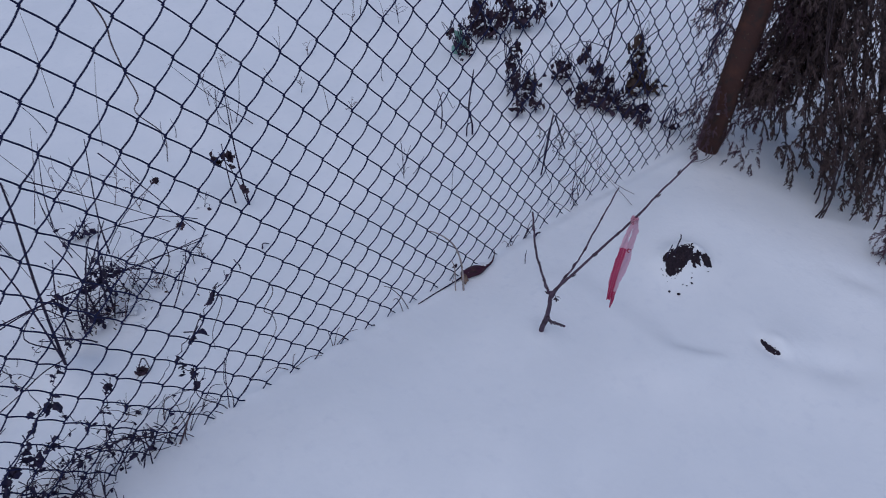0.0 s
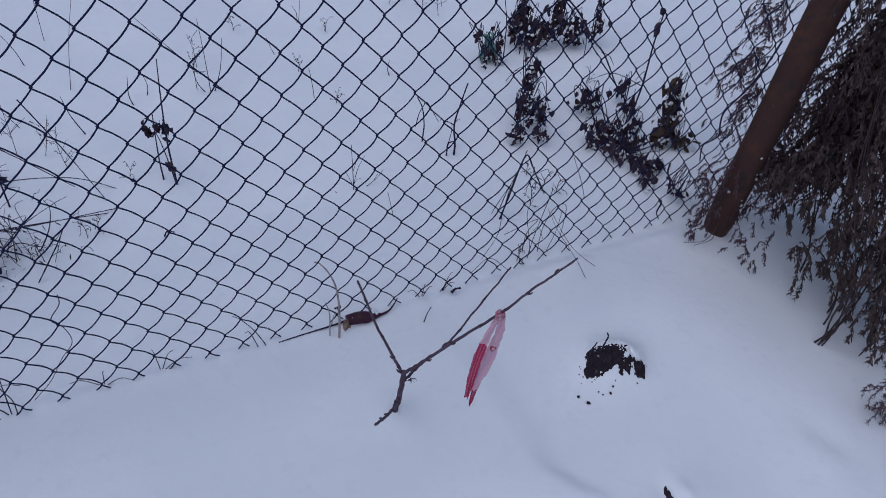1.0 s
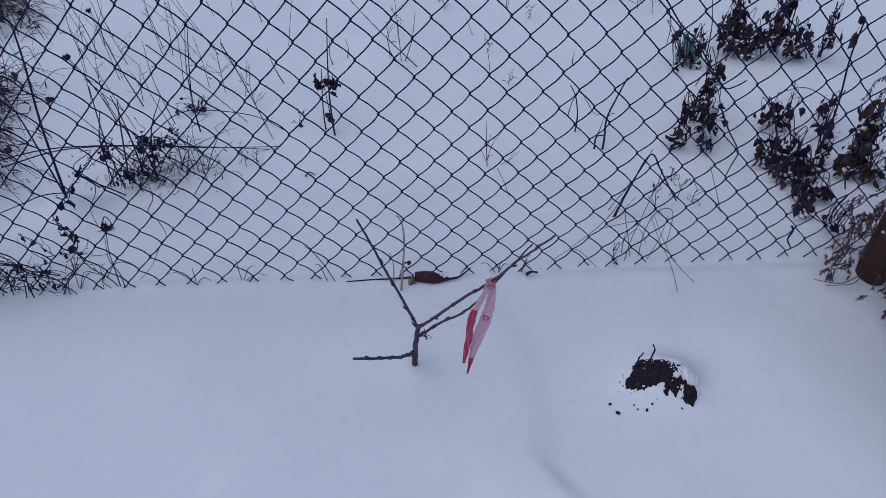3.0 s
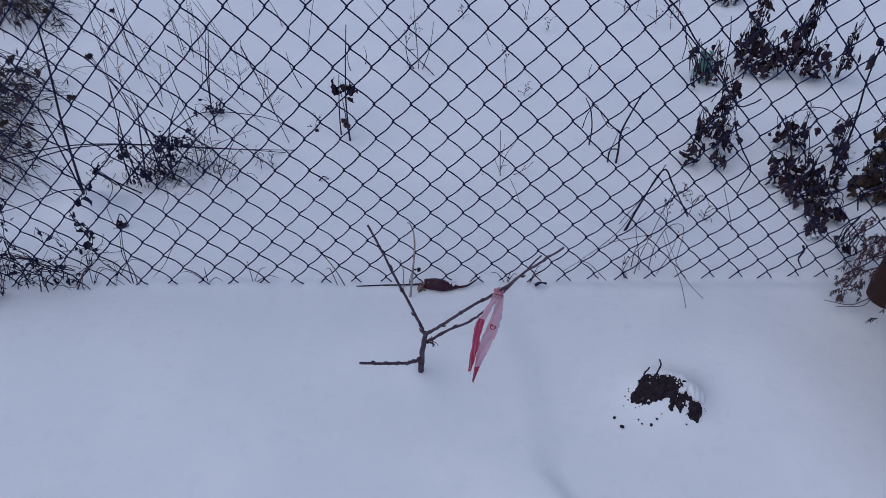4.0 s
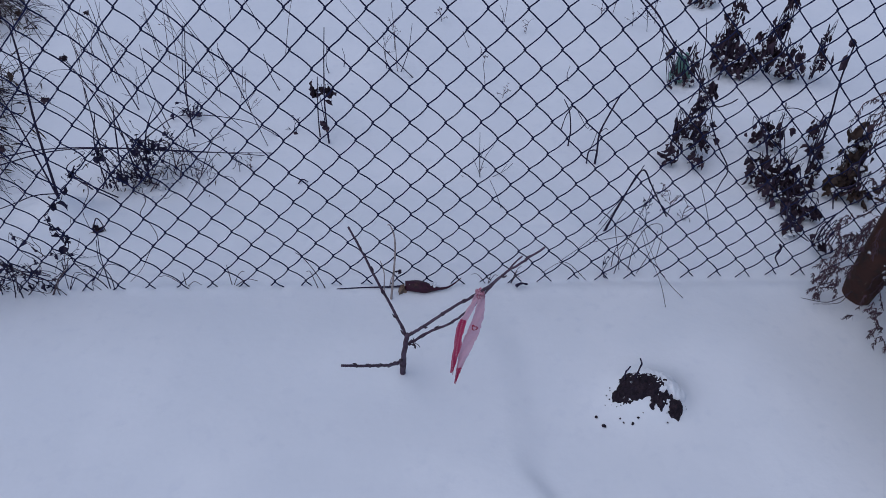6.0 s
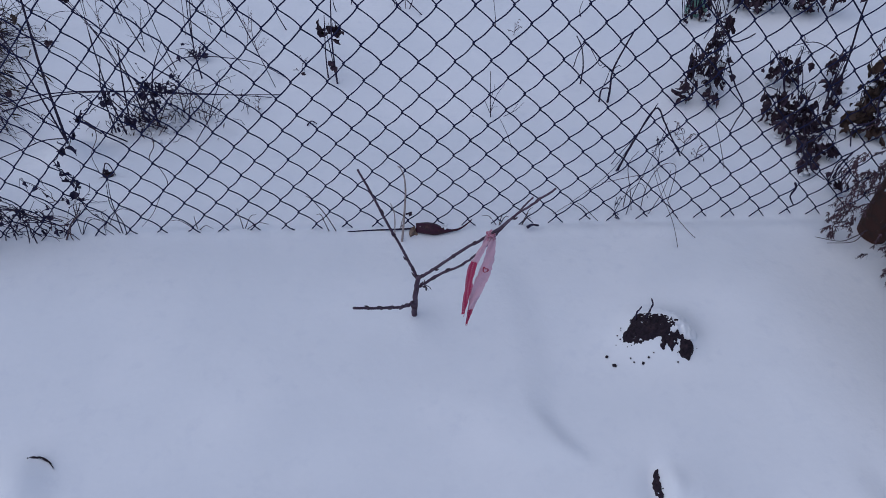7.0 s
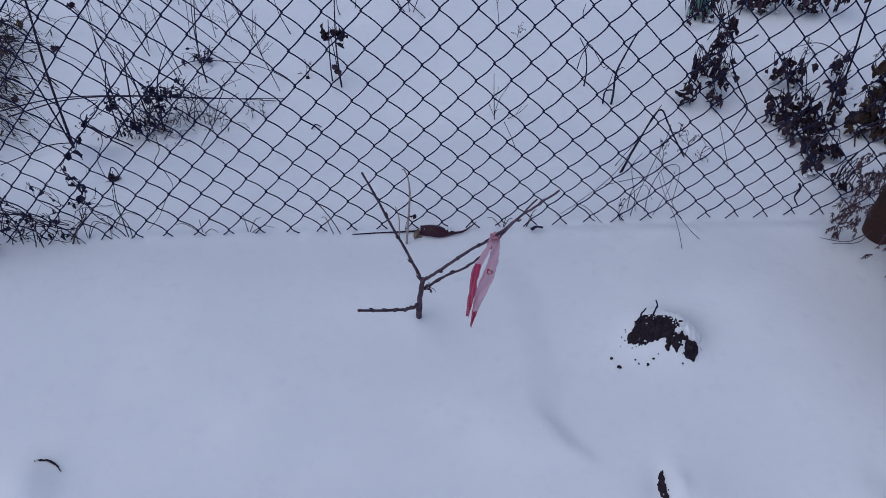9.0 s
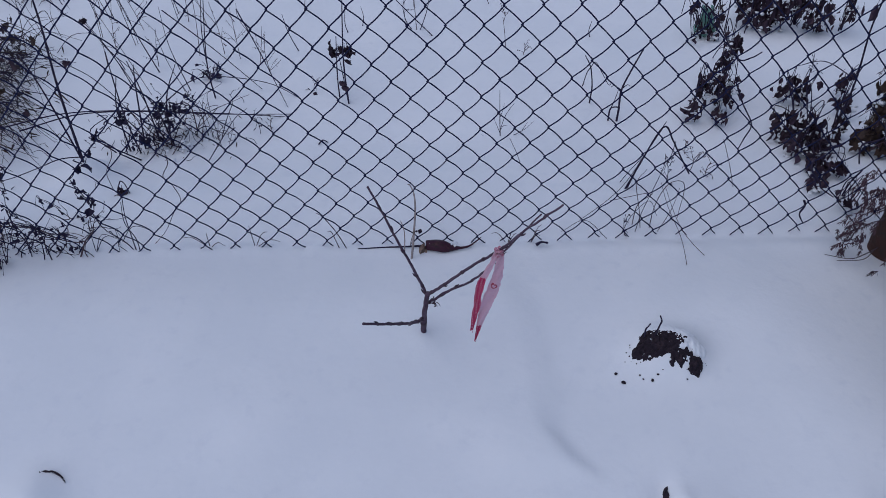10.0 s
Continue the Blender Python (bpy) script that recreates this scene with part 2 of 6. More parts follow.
def thing(name, place, label, category, group="", kind=""):
    ob = new(name)
    ob.empty_display_size = 0.02
    ob.matrix_basis = Matrix.Translation(place)
    return tagged(ob, label, category, group, kind)


def part(name, built, mat, parent, label="", at=None, smooth=True):
    """One mesh object under a thing or a part. built: a Build in world metres, or a mesh placed by the local pose at."""
    me = built.mesh(name, smooth) if isinstance(built, Build) else built
    if not me.materials:
        me.materials.append(mat)
    ob = new(name, me)
    ob.parent = parent
    if at is not None:
        ob.matrix_basis = at
    else:
        root = Matrix.Identity(4)
        p = parent
        while p is not None:
            root = p.matrix_basis @ root
            p = p.parent
        ob.matrix_basis = root.inverted()
    return tagged(ob, label)


def solid(name, built, mat, label, category, group="", kind="", smooth=True):
    """A thing that is one plain mesh, in world metres."""
    me = built.mesh(name, smooth)
    me.materials.append(mat)
    return tagged(new(name, me), label, category, group, kind)


def hump(x, y, cx, cy, rx, ry, turn=0.0):
    c, s = math.cos(turn), math.sin(turn)
    u, v = ((x - cx) * c + (y - cy) * s) / rx, (-(x - cx) * s + (y - cy) * c) / ry
    return math.exp(-(u * u + v * v))


def ramp(t):
    t = min(1.0, max(0.0, t))
    return t * t * (3 - 2 * t)


def old_step(x, y):
    """A snowed-in step: the bank on the sapling's side stands higher, with a soft curved edge."""
    line = ((0.00, 0.150), (-0.166, 0.171), (-0.305, 0.199), (-0.460, 0.208), (-0.572, 0.204), (-0.639, 0.244), (-0.690, 0.296), (-0.76, 0.36))
    cx = line[-1][1]
    for (y0, x0), (y1, x1) in zip(line, line[1:]):
        if y >= y1:
            cx = x0 + (x1 - x0) * min(1.0, max(0.0, (y0 - y) / (y0 - y1)))
            break
    low = ramp((-0.50 - y) / 0.10)
    wide = 0.055 - 0.026 * low
    tall = 0.015 * ramp((-0.10 - y) / 0.14) + 0.003 * low
    tall *= 1 - ramp((-0.635 - y) / 0.08)
    d = cx - x
    return tall * ramp((d + wide) / (2 * wide)) * math.exp(-(max(0.0, d) / (0.42 - 0.22 * low)) ** 2)


def ground_z(x, y):
    """The height of the snow."""
    z = 0.028 - 0.030 * ramp((y + 0.28) / 0.27) - 0.026 * min(2.0, max(-2.0, x)) * (1 - ramp(y / 0.5))
    z -= 0.103 * ramp((y - 0.10) / 0.46) + 0.050 * ramp((y - 0.8) / 0.5)
    n = noise.noise(Vector((x * 1.3, y * 1.3, 4.2))) * 0.018 + noise.noise(Vector((x * 3.6, y * 3.6, 9.1))) * 0.006
    z += n * (0.35 + 0.65 * ramp((abs(y + 0.05) - 0.05) / 0.4))
    z += noise.noise(Vector((x * 2.3, y * 2.6, 7.7))) * 0.013 * ramp((-y - 0.42) / 0.25)
    z += 0.050 * hump(x, y, 0.492, -0.374, 0.074, 0.056) + 0.016 * hump(x, y, 0.538, -0.400, 0.040, 0.040)           # the mound under the soil
    z -= 0.016 * hump(x, y, 0.420, -0.740, 0.034, 0.050, 0.0)      # the hollow
    z += 0.020 * hump(x, y, 0.446, -0.738, 0.024, 0.034) + 0.010 * hump(x, y, 0.490, -0.755, 0.060, 0.060)           # the snow beside it
    z += 0.030 * hump(x, y, -0.830, -0.718, 0.052, 0.058)          # a covered clod
    z += old_step(x, y)
    if abs(y) < 0.12:                                              # a low uneven lip of snow along the mesh
        rough = 0.5 + 0.9 * noise.noise(Vector((x * 9.0, 0.0, 2.2))) + 0.5 * noise.noise(Vector((x * 31.0, 0.0, 5.2)))
        z += 0.007 * max(0.0, rough) * math.exp(-((y + 0.030) / 0.020) ** 2) * (1 - hump(x, 0.0, 0.0, 0.0, 0.09, 1.0)) - 0.009 * math.exp(-((y - 0.012) / 0.022) ** 2)
    z -= 0.009 * hump(x, y, 0.885, -0.755, 0.044, 0.075, 0.35) - 0.004 * hump(x, y, 0.835, -0.785, 0.06, 0.06)
    z -= 0.012 * hump(x, y, -0.30, -0.70, 0.10, 0.06, 0.3) + 0.006 * hump(x, y, 0.72, -0.62, 0.10, 0.08, 0.5)
    z -= 0.016 * hump(x, y, 0.50, -0.88, 0.05, 0.090, 0.7)
    z -= 0.024 * hump(x, y, 0.772, -1.078, 0.030, 0.030)
    z -= 0.014 * hump(x, y, 1.175, -0.065, 0.065, 0.060)           # thawed round the post
    z += 0.013 * hump(x, y, -0.060, -0.340, 0.050, 0.050)          # heaped round the sapling
    z += 0.070 * hump(x, y, -1.055, 0.345, 0.085, 0.075)           # heaped round the cane
    z += 0.016 * hump(x, y, -0.45, -0.55, 0.30, 0.18, 0.2)
    z += 0.012 * hump(x, y, 0.78, -0.30, 0.20, 0.20)
    z -= 0.055 * ramp((x - 0.72) / 0.55) * ramp((-0.05 - y) / 0.22) * (1 - ramp((-0.75 - y) / 0.35))      # sunk beside the shrub
    return z


def on_snow(x, y, up=0.0):
    return Vector((x, y, ground_z(x, y) + up))

# ---- the snow ----
def axis(low, high, step, reach):
    mid = [low + step * i for i in range(int(round((high - low) / step)) + 1)]
    a, d = low, step
    left = []
    while a > -reach:
        d *= 1.35
        a -= d
        left.append(a)
    b, d = mid[-1], step
    right = []
    while b < reach:
        d *= 1.35
        b += d
        right.append(b)
    return left[::-1] + mid + right


def snow_sheet():
    xs, ys = axis(-2.3, 2.1, 0.0105, 400.0), axis(-1.3, 2.5, 0.0105, 400.0)
    b = Build()
    b.v = [(x, y, ground_z(x, y)) for y in ys for x in xs]
    w = len(xs)
    b.f = [(j * w + i, j * w + i + 1, (j + 1) * w + i + 1, (j + 1) * w + i) for j in range(len(ys) - 1) for i in range(w - 1)]
    return solid("ground", b, SNOW, "smooth undulating blue-white snow cover over a garden", "snow", kind="structure")


snow_sheet()

# ---- the fence ----
HALF_W, HALF_H = 0.039, 0.04429     # half a mesh, across and up
LOW_ROW, HIGH_ROW = -14, 19
FENCE_AT = Vector((0.0020, -0.0035, 0.6368))      # column 0, row 0
ALONG = Vector((0.038966, 0.001282, -0.000991))   # from column to column; the mesh follows the slope of the ground


def drift(x, z):
    """How far the mesh is pulled out of true at a place in its plane."""
    return Vector((noise.noise(Vector((x * 5.0, z * 5.0, 1.7))) * 0.0016 + noise.noise(Vector((x * 31.0, z * 31.0, 6.1))) * 0.0009,
                   noise.noise(Vector((x * 4.0, z * 4.0, 3.3))) * 0.0026,
                   noise.noise(Vector((x * 5.0, z * 5.0, 8.4))) * 0.0016 + noise.noise(Vector((x * 31.0, z * 31.0, 2.9))) * 0.0009))


def fence_wire(column, rnd):
    """One bent wire of the mesh: it zigzags between two columns and hooks into its neighbours, its rising runs before and its falling runs behind."""
    parity = column % 2
    hook = 0.0019
    stops = (0.0, 0.04, 0.12, 0.26, 0.42, 0.58, 0.74, 0.88, 0.96)
    pts = []

    def at(j, f):
        falls = (j + parity) % 2
        u = 1 - f if falls else f
        x = -hook + (HALF_W + 2 * hook) * u
        y = math.sin(math.pi * u ** 1.3) * (0.0050 if falls else -0.0052)
        p = Vector((x, y, (j + f) * HALF_H))
        return p + drift(column * HALF_W + x, p.z)

    for j in range(LOW_ROW, HIGH_ROW):
        for f in stops:
            pts.append(at(j, f))
    pts.append(at(HIGH_ROW - 1, 1.0))
    # the cut end below the lowest knot
    first = pts[0]
    inward = 1 if first.x < HALF_W / 2 else -1
    reach, bent = rnd.uniform(0.34, 0.62), rnd.uniform(0.7, 1.1)
    tail = [first + Vector((inward * HALF_W * k, -0.004 * k, -HALF_H * k * (bent if k > reach * 0.6 else 1.0))) for k in (reach, reach * 0.5, 0.07)]
    b = Build()
    b.tube(tail + pts, 0.00155, 0.00155, 6)
    return b.mesh("wire")


def chain_link_fence():
    fence = thing("chain_link_fence", (0, 0, 0), "rusty dark chain-link wire mesh fence rising out of the snow", "fence")
    rnd = random.Random(5)
    for i in range(-66, 56):
        part("wire", fence_wire(i, rnd), WIRE, fence, at=Matrix.Translation(FENCE_AT + ALONG * i) @ pose(0, 0, 0, -0.2, 0.18, 1.88))
    rail = Build()
    high = FENCE_AT + Vector((0.003, 0.003, HIGH_ROW * HALF_H))
    rail.tube([high + ALONG * i + Vector((0, 0.003 * math.sin(i), 0.002 * math.sin(i * 0.7))) for i in range(-66, 57, 3)], 0.002, 0.002, 6)
    part("tension_wire", rail, WIRE, fence)
    return fence


chain_link_fence()


def fence_post():
    post = thing("fence_post", (1.144, -0.048, -0.04), "round brown weathered wooden post standing in the snow", "post")
    b = Build()
    rows, sides = 60, 22
    verts = []
    for i in range(rows + 1):
        z = -0.14 + 1.8 * i / rows
        for s in range(sides):
            a = 2 * math.pi * s / sides
            d = Vector((math.cos(a), math.sin(a), 0))
            r = 0.0425 - 0.002 * i / rows + 0.0030 * noise.noise(Vector((d.x * 2, d.y * 2, z * 1.4))) + 0.0016 * noise.noise(Vector((d.x * 9, d.y * 9, z * 3)))
            if z < -0.035:
                r *= 0.86
            elif z < 0.0:
                r *= 0.86 + 0.14 * (z + 0.035) / 0.035
            verts.append((1.144 + r * d.x, -0.048 + r * d.y, z))
    faces = [(i * sides + s, i * sides + (s + 1) % sides, (i + 1) * sides + (s + 1) % sides, (i + 1) * sides + s) for i in range(rows) for s in range(sides)]
    faces += [tuple(range(sides - 1, -1, -1)), tuple(range(rows * sides, (rows + 1) * sides))]
    b.add(verts, faces)
    part("shaft", b, POST, post)
    rnd = random.Random(3)
    for k in range(9):
        z = rnd.uniform(0.06, 0.32)
        a = rnd.uniform(-2.9, -0.8)
        f = Build()
        f.lump((1.144 + 0.042 * math.cos(a), -0.048 + 0.042 * math.sin(a), z), rnd.uniform(0.002, 0.0055), 0.8, 5, 7, 0.6)
        part("snow_fleck", f, SNOW, post, "clinging snow")
    return post


fence_post()

# ---- the sapling and its tape ----
def sapling():
    tree = thing("sapling", (-0.060, -0.330, 0.02), "young leafless fruit tree sapling standing in snow", "sapling")

    def limb(name, points, r0, r1, buds=0, label="", seed=1):
        rnd = random.Random(seed)
        line = curve(points, 7)
        line = [p + Vector((rnd.uniform(-1, 1), rnd.uniform(-1, 1), rnd.uniform(-1, 1))) * (0.0009 if 0 < i < len(line) - 1 else 0) for i, p in enumerate(line)]
        b = Build()
        b.tube(line, r0, r1, 9, 0.10)
        ob = part(name, b, BARK, tree, label)
        for k in range(buds):
            i = int((k + 0.8) / (buds + 0.6) * (len(line) - 1))
            p, d = line[i], (line[min(i + 1, len(line) - 1)] - line[i - 1]).normalized()
            out = d.cross(Vector((rnd.uniform(-1, 1), rnd.uniform(-1, 1), rnd.uniform(-1, 1)))).normalized()
            r = r0 + (r1 - r0) * i / len(line)
            bb = Build()
            q = p + out * r * 0.6
            bb.lump(p, r * 1.30, 1.0, 5, 8, 0.12)
            bb.tube([q, q + (out * 0.7 + d) * 0.004, q + (out * 0.5 + d * 1.6) * 0.0065], 0.0028, 0.0010, 6)
            part("bud", bb, BUD, ob)
        return ob

    limb("trunk", [(-0.062, -0.329, -0.03), (-0.061, -0.332, 0.06), (-0.058, -0.338, 0.12), (-0.049, -0.327, 0.184)], 0.0072, 0.0052, 1, seed=2)
    limb("branch", [(-0.050, -0.328, 0.172), (-0.066, -0.316, 0.215), (-0.110, -0.303, 0.335), (-0.155, -0.306, 0.482)], 0.0037, 0.0020, 6, seed=3)
    limb("branch", [(-0.050, -0.328, 0.178), (-0.020, -0.345, 0.225), (0.040, -0.386, 0.335), (0.091, -0.414, 0.412), (0.140, -0.440, 0.500), (0.188, -0.463, 0.576)], 0.0037, 0.0018, 7, seed=4)
    limb("branch", [(-0.052, -0.330, 0.150), (-0.040, -0.326, 0.155), (-0.004, -0.318, 0.177), (0.034, -0.313, 0.194), (0.067, -0.310, 0.221), (0.125, -0.304, 0.303), (0.185, -0.298, 0.388)], 0.0035, 0.0017, 6, seed=5)
    limb("side_branch", [(-0.059, -0.337, 0.108), (-0.080, -0.365, 0.128), (-0.118, -0.410, 0.185), (-0.175, -0.468, 0.266)], 0.0037, 0.0027, 6, seed=6)
    b = Build()
    b.tube(curve([(-0.036, -0.328, 0.172), (-0.036, -0.334, 0.162), (-0.033, -0.336, 0.146)], 3), 0.0012, 0.0008, 5)
    b.tube(curve([(-0.036, -0.334, 0.162), (-0.026, -0.338, 0.160), (-0.022, -0.340, 0.152)], 3), 0.0010, 0.0006, 5)
    for d in ((0.5, -0.4, -0.5), (-0.4, -0.3, -0.8), (0.7, 0.1, 0.1), (-0.6, 0.2, 0.2), (0.1, -0.2, -1.0)):
        b.blade((-0.032, -0.336, 0.156), d, 0.011, 0.005, 0.2, steps=3)
    part("withered_leaf", b, BUD, tree, "tiny shrivelled dark leaf")
    return tree


sapling()


def tape():
    """Torn barrier tape knotted to the branch, two tails hanging."""
    ob = thing("barrier_tape", (0.091, -0.416, 0.41), "torn red and pale pink plastic barrier tape tied to the sapling", "tape")

    def tail(name, line, widths, along, turn, seed, label):
        rnd = random.Random(seed)
        pts = curve(line, 9)
        n = len(pts)
        verts, faces, uvs = [], [], []
        cols = 7
        run = along
        for i, p in enumerate(pts):
            f = i / (n - 1)
            d = (pts[min(i + 1, n - 1)] - pts[max(i - 1, 0)]).normalized()
            a = turn[0] + (turn[1] - turn[0]) * f
            side = Vector((math.cos(a), math.sin(a), 0))
            side = (side - d * side.dot(d)).normalized()
            out = d.cross(side)
            k = f * (len(widths) - 1)
            j = min(int(k), len(widths) - 2)
            w = widths[j] + (widths[j + 1] - widths[j]) * (k - j)
            if i:
                run += (p - pts[i - 1]).length
            for c in range(cols):
                u = c / (cols - 1) - 0.5
                frayed = 1 + (0.22 * (rnd.random() - 0.5) if c in (0, cols - 1) else 0)
                fold = 0.0030 * math.sin(u * 7 + i * 0.35 + seed) + 0.0012 * math.sin(u * 15 + i * 0.9)
                verts.append(p + side * (u * w * frayed) + out * fold)
                uvs.append((0.010 + u * max(w, 0.012), run))
        for i in range(n - 1):
            for c in range(cols - 1):
                q = i * cols + c
                faces.append((q, q + 1, q + cols + 1, q + cols))
        me = bpy.data.meshes.new(name)
        me.from_pydata([tuple(v) for v in verts], [], faces)
        layer = me.uv_layers.new(name="tape")
        for loop in me.loops:
            layer.data[loop.index].uv = uvs[loop.vertex_index]
        me.polygons.foreach_set("use_smooth", [True] * len(me.polygons))
        me.materials.append(TAPE)
        return part(name, me, TAPE, ob, label, at=Matrix.Translation((-0.091, 0.416, -0.41)))

    knot = Build()
    for k in range(5):
        a = k * 1.3
        knot.tube(curve([(0.086, -0.412, 0.404), (0.090 + 0.006 * math.cos(a), -0.416 + 0.007 * math.sin(a), 0.416), (0.096, -0.418, 0.409), (0.091 + 0.005 * math.sin(a), -0.419, 0.401), (0.086, -0.412, 0.404)], 4), 0.0028, 0.0028, 5, 0.5)
    me = knot.mesh("knot")
    me.uv_layers.new(name="tape")
    me.materials.append(TAPE)
    part("knot", me, TAPE, ob, "crumpled pale pink knot", at=Matrix.Translation((-0.091, 0.416, -0.41)))
    tail("tail", [(0.094, -0.420, 0.408), (0.092, -0.424, 0.370), (0.082, -0.430, 0.320), (0.068, -0.434, 0.268), (0.057, -0.438, 0.218), (0.050, -0.440, 0.160)], [0.012, 0.017, 0.021, 0.022, 0.019, 0.011, 0.003], 0.0, (-0.35, -0.5), 2, "pale pink tail with a small red ring")
    tail("tail", [(0.088, -0.416, 0.408), (0.074, -0.419, 0.372), (0.058, -0.425, 0.322), (0.048, -0.430, 0.256), (0.043, -0.434, 0.186)], [0.010, 0.011, 0.015, 0.019, 0.017, 0.008], 0.13, (-0.75, -0.95), 5, "red tail with rows of white dots")
    return ob


tape()


# ---- soil, hollows, crumbs ----
def soil_patch(low, high, step, mask, rough=0.008, frayed=0.3):
    """Bare soil that shows through the snow where mask is above zero; its edge sinks under the snow."""
    nx, ny = int((high[0] - low[0]) / step) + 1, int((high[1] - low[1]) / step) + 1
    b = Build()
    keep = {}
    for j in range(ny):
        for i in range(nx):
            x, y = low[0] + i * step, low[1] + j * step
            m = mask(x, y) + frayed * (noise.noise(Vector((x * 41.3, y * 43.7, 1.3))) + noise.noise(Vector((x * 107.1, y * 113.3, 5.2))) + 0.6 * noise.noise(Vector((x * 290.7, y * 283.1, 2.4))))
            lump = rough * (abs(noise.noise(Vector((x * 75, y * 75, 3.0)))) + 0.6 * noise.noise(Vector((x * 210, y * 210, 8.0))))
            z = ground_z(x, y) + max(-0.010, min(0.005, 0.03 * m)) + lump * ramp(m * 4)
            keep[i, j] = len(b.v) if m > -0.35 else None
            if m > -0.35:
                b.v.append((x, y, z))
    for j in range(ny - 1):
        for i in range(nx - 1):
            q = (keep[i, j], keep[i + 1, j], keep[i + 1, j + 1], keep[i, j + 1])
            if None not in q:
                b.f.append(q)
    return b


def oval(x, y, cx, cy, rx, ry):
    return 1 - math.hypot((x - cx) / rx, (y - cy) / ry)


def molehill():
    hill = thing("molehill", (0.49, -0.39, 0.03), "dark crumbly soil heap breaking through the snow", "molehill")
    def bare(x, y):
        return max(1.7 * oval(x, y, 0.470, -0.387, 0.050, 0.027), 1.3 * oval(x, y, 0.450, -0.374, 0.027, 0.024), 1.2 * oval(x, y, 0.430, -0.396, 0.025, 0.018), 1.4 * oval(x, y, 0.543, -0.436, 0.017, 0.017), 0.45 * oval(x, y, 0.512, -0.414, 0.026, 0.016))

    def capped(x, y):
        return max(oval(x, y, 0.482, -0.352, 0.044, 0.020), oval(x, y, 0.522, -0.372, 0.030, 0.024), oval(x, y, 0.552, -0.400, 0.020, 0.022), 0.7 * oval(x, y, 0.515, -0.400, 0.016, 0.010))

    part("soil", soil_patch((0.36, -0.54), (0.64, -0.28), 0.0020, bare, 0.010, 0.38), SOIL, hill)
    rnd = random.Random(12)
    part("snow_cap", soil_patch((0.40, -0.47), (0.62, -0.29), 0.0026, lambda x, y: 0.9 * capped(x, y), 0.0045, 0.20), SNOW, hill, "crumbling cap of snow behind the soil")
    for k in range(34):
        clods = Build()
        c = rnd.choice([(0.462, -0.385, 0.060, 0.036), (0.546, -0.436, 0.024, 0.026), (0.418, -0.385, 0.035, 0.034), (0.51, -0.408, 0.055, 0.030)])
        x, y = c[0] + rnd.gauss(0, 0.5) * c[2], c[1] + rnd.gauss(0, 0.5) * c[3]
        r = rnd.uniform(0.0006, 0.0022)
        clods.lump((x, y, ground_z(x, y) + 0.002 + r * 0.3), r, 0.8)
        part("clod", clods, SOIL, hill)
    for pts in ([(0.458, -0.372, 0.05), (0.462, -0.372, 0.105), (0.463, -0.373, 0.122), (0.457, -0.371, 0.139)], [(0.441, -0.364, 0.04), (0.437, -0.364, 0.078), (0.440, -0.365, 0.090), (0.444, -0.364, 0.101)]):
        t = Build()
        t.tube(curve(pts, 4), 0.0023, 0.0015, 5, 0.3)
        part("twig", t, DARK_STEM, hill, "short black twig")
    return hill


molehill()


def crumbs():
    rnd = random.Random(7)
    for x, y, r in [(0.381, -0.460, 0.0046), (0.368, -0.437, 0.0036), (0.419, -0.445, 0.0020), (0.425, -0.455, 0.0022), (0.444, -0.459, 0.0034), (0.458, -0.447, 0.0028), (0.410, -0.405, 0.0024), (0.403, -0.398, 0.0018), (0.398, -0.388, 0.0018), (0.416, -0.418, 0.0014), (0.470, -0.438, 0.0014), (0.392, -0.410, 0.0012), (0.772, -1.078, 0.0090)]:
        b = Build()
        b.lump((x, y, ground_z(x, y) + r * 0.4), r, 0.75, 5, 7)
        solid("soil_crumb", b, SOIL, "small black crumb of soil lying on the snow", "soil crumb", "soil crumbs on the snow")


crumbs()


def hollow(low, high, mask, label, seed):
    """A snow-capped lump whose bare dark side shows."""
    ob = thing("snow_hollow", on_snow((low[0] + high[0]) / 2, (low[1] + high[1]) / 2), label, "hole", "snow-capped clods")
    part("bare_side", soil_patch(low, high, 0.0016, mask, 0.006, 0.17), SOIL, ob, "black bare soil")
    rnd = random.Random(seed)
    for k in range(7):
        x, y = rnd.uniform(*sorted((low[0], high[0]))), rnd.uniform(low[1], high[1])
        if -0.25 < mask(x, y) < 0.25:
            b = Build()
            b.lump((x, y, ground_z(x, y) + 0.001), rnd.uniform(0.0010, 0.0022), 0.8)
            part("clod", b, SOIL, ob)


def half_open(x, y):
    return min(1.6 * oval(x, y, 0.434, -0.735, 0.025, 0.034), (0.425 - x) / 0.014 + 0.10 * math.sin(y * 330))


def thin_rim(x, y):
    a = math.degrees(math.atan2((y + 0.710) / 0.050, (x + 0.810) / 0.046))
    q = math.hypot((y + 0.710) / 0.050, (x + 0.810) / 0.046)
    wide = 0.048 * max(0.001, 1 - ((a - 71) / 50) ** 2)
    return 0.8 * (1 - abs(q - 0.98) / wide) if 20 < a < 122 else -1


hollow((0.385, -0.79), (0.47, -0.69), half_open, "ragged hole in the snow with a dark bare side", 1)
hollow((-0.88, -0.78), (-0.74, -0.63), thin_rim, "snow-capped clod with a thin dark rim", 2)


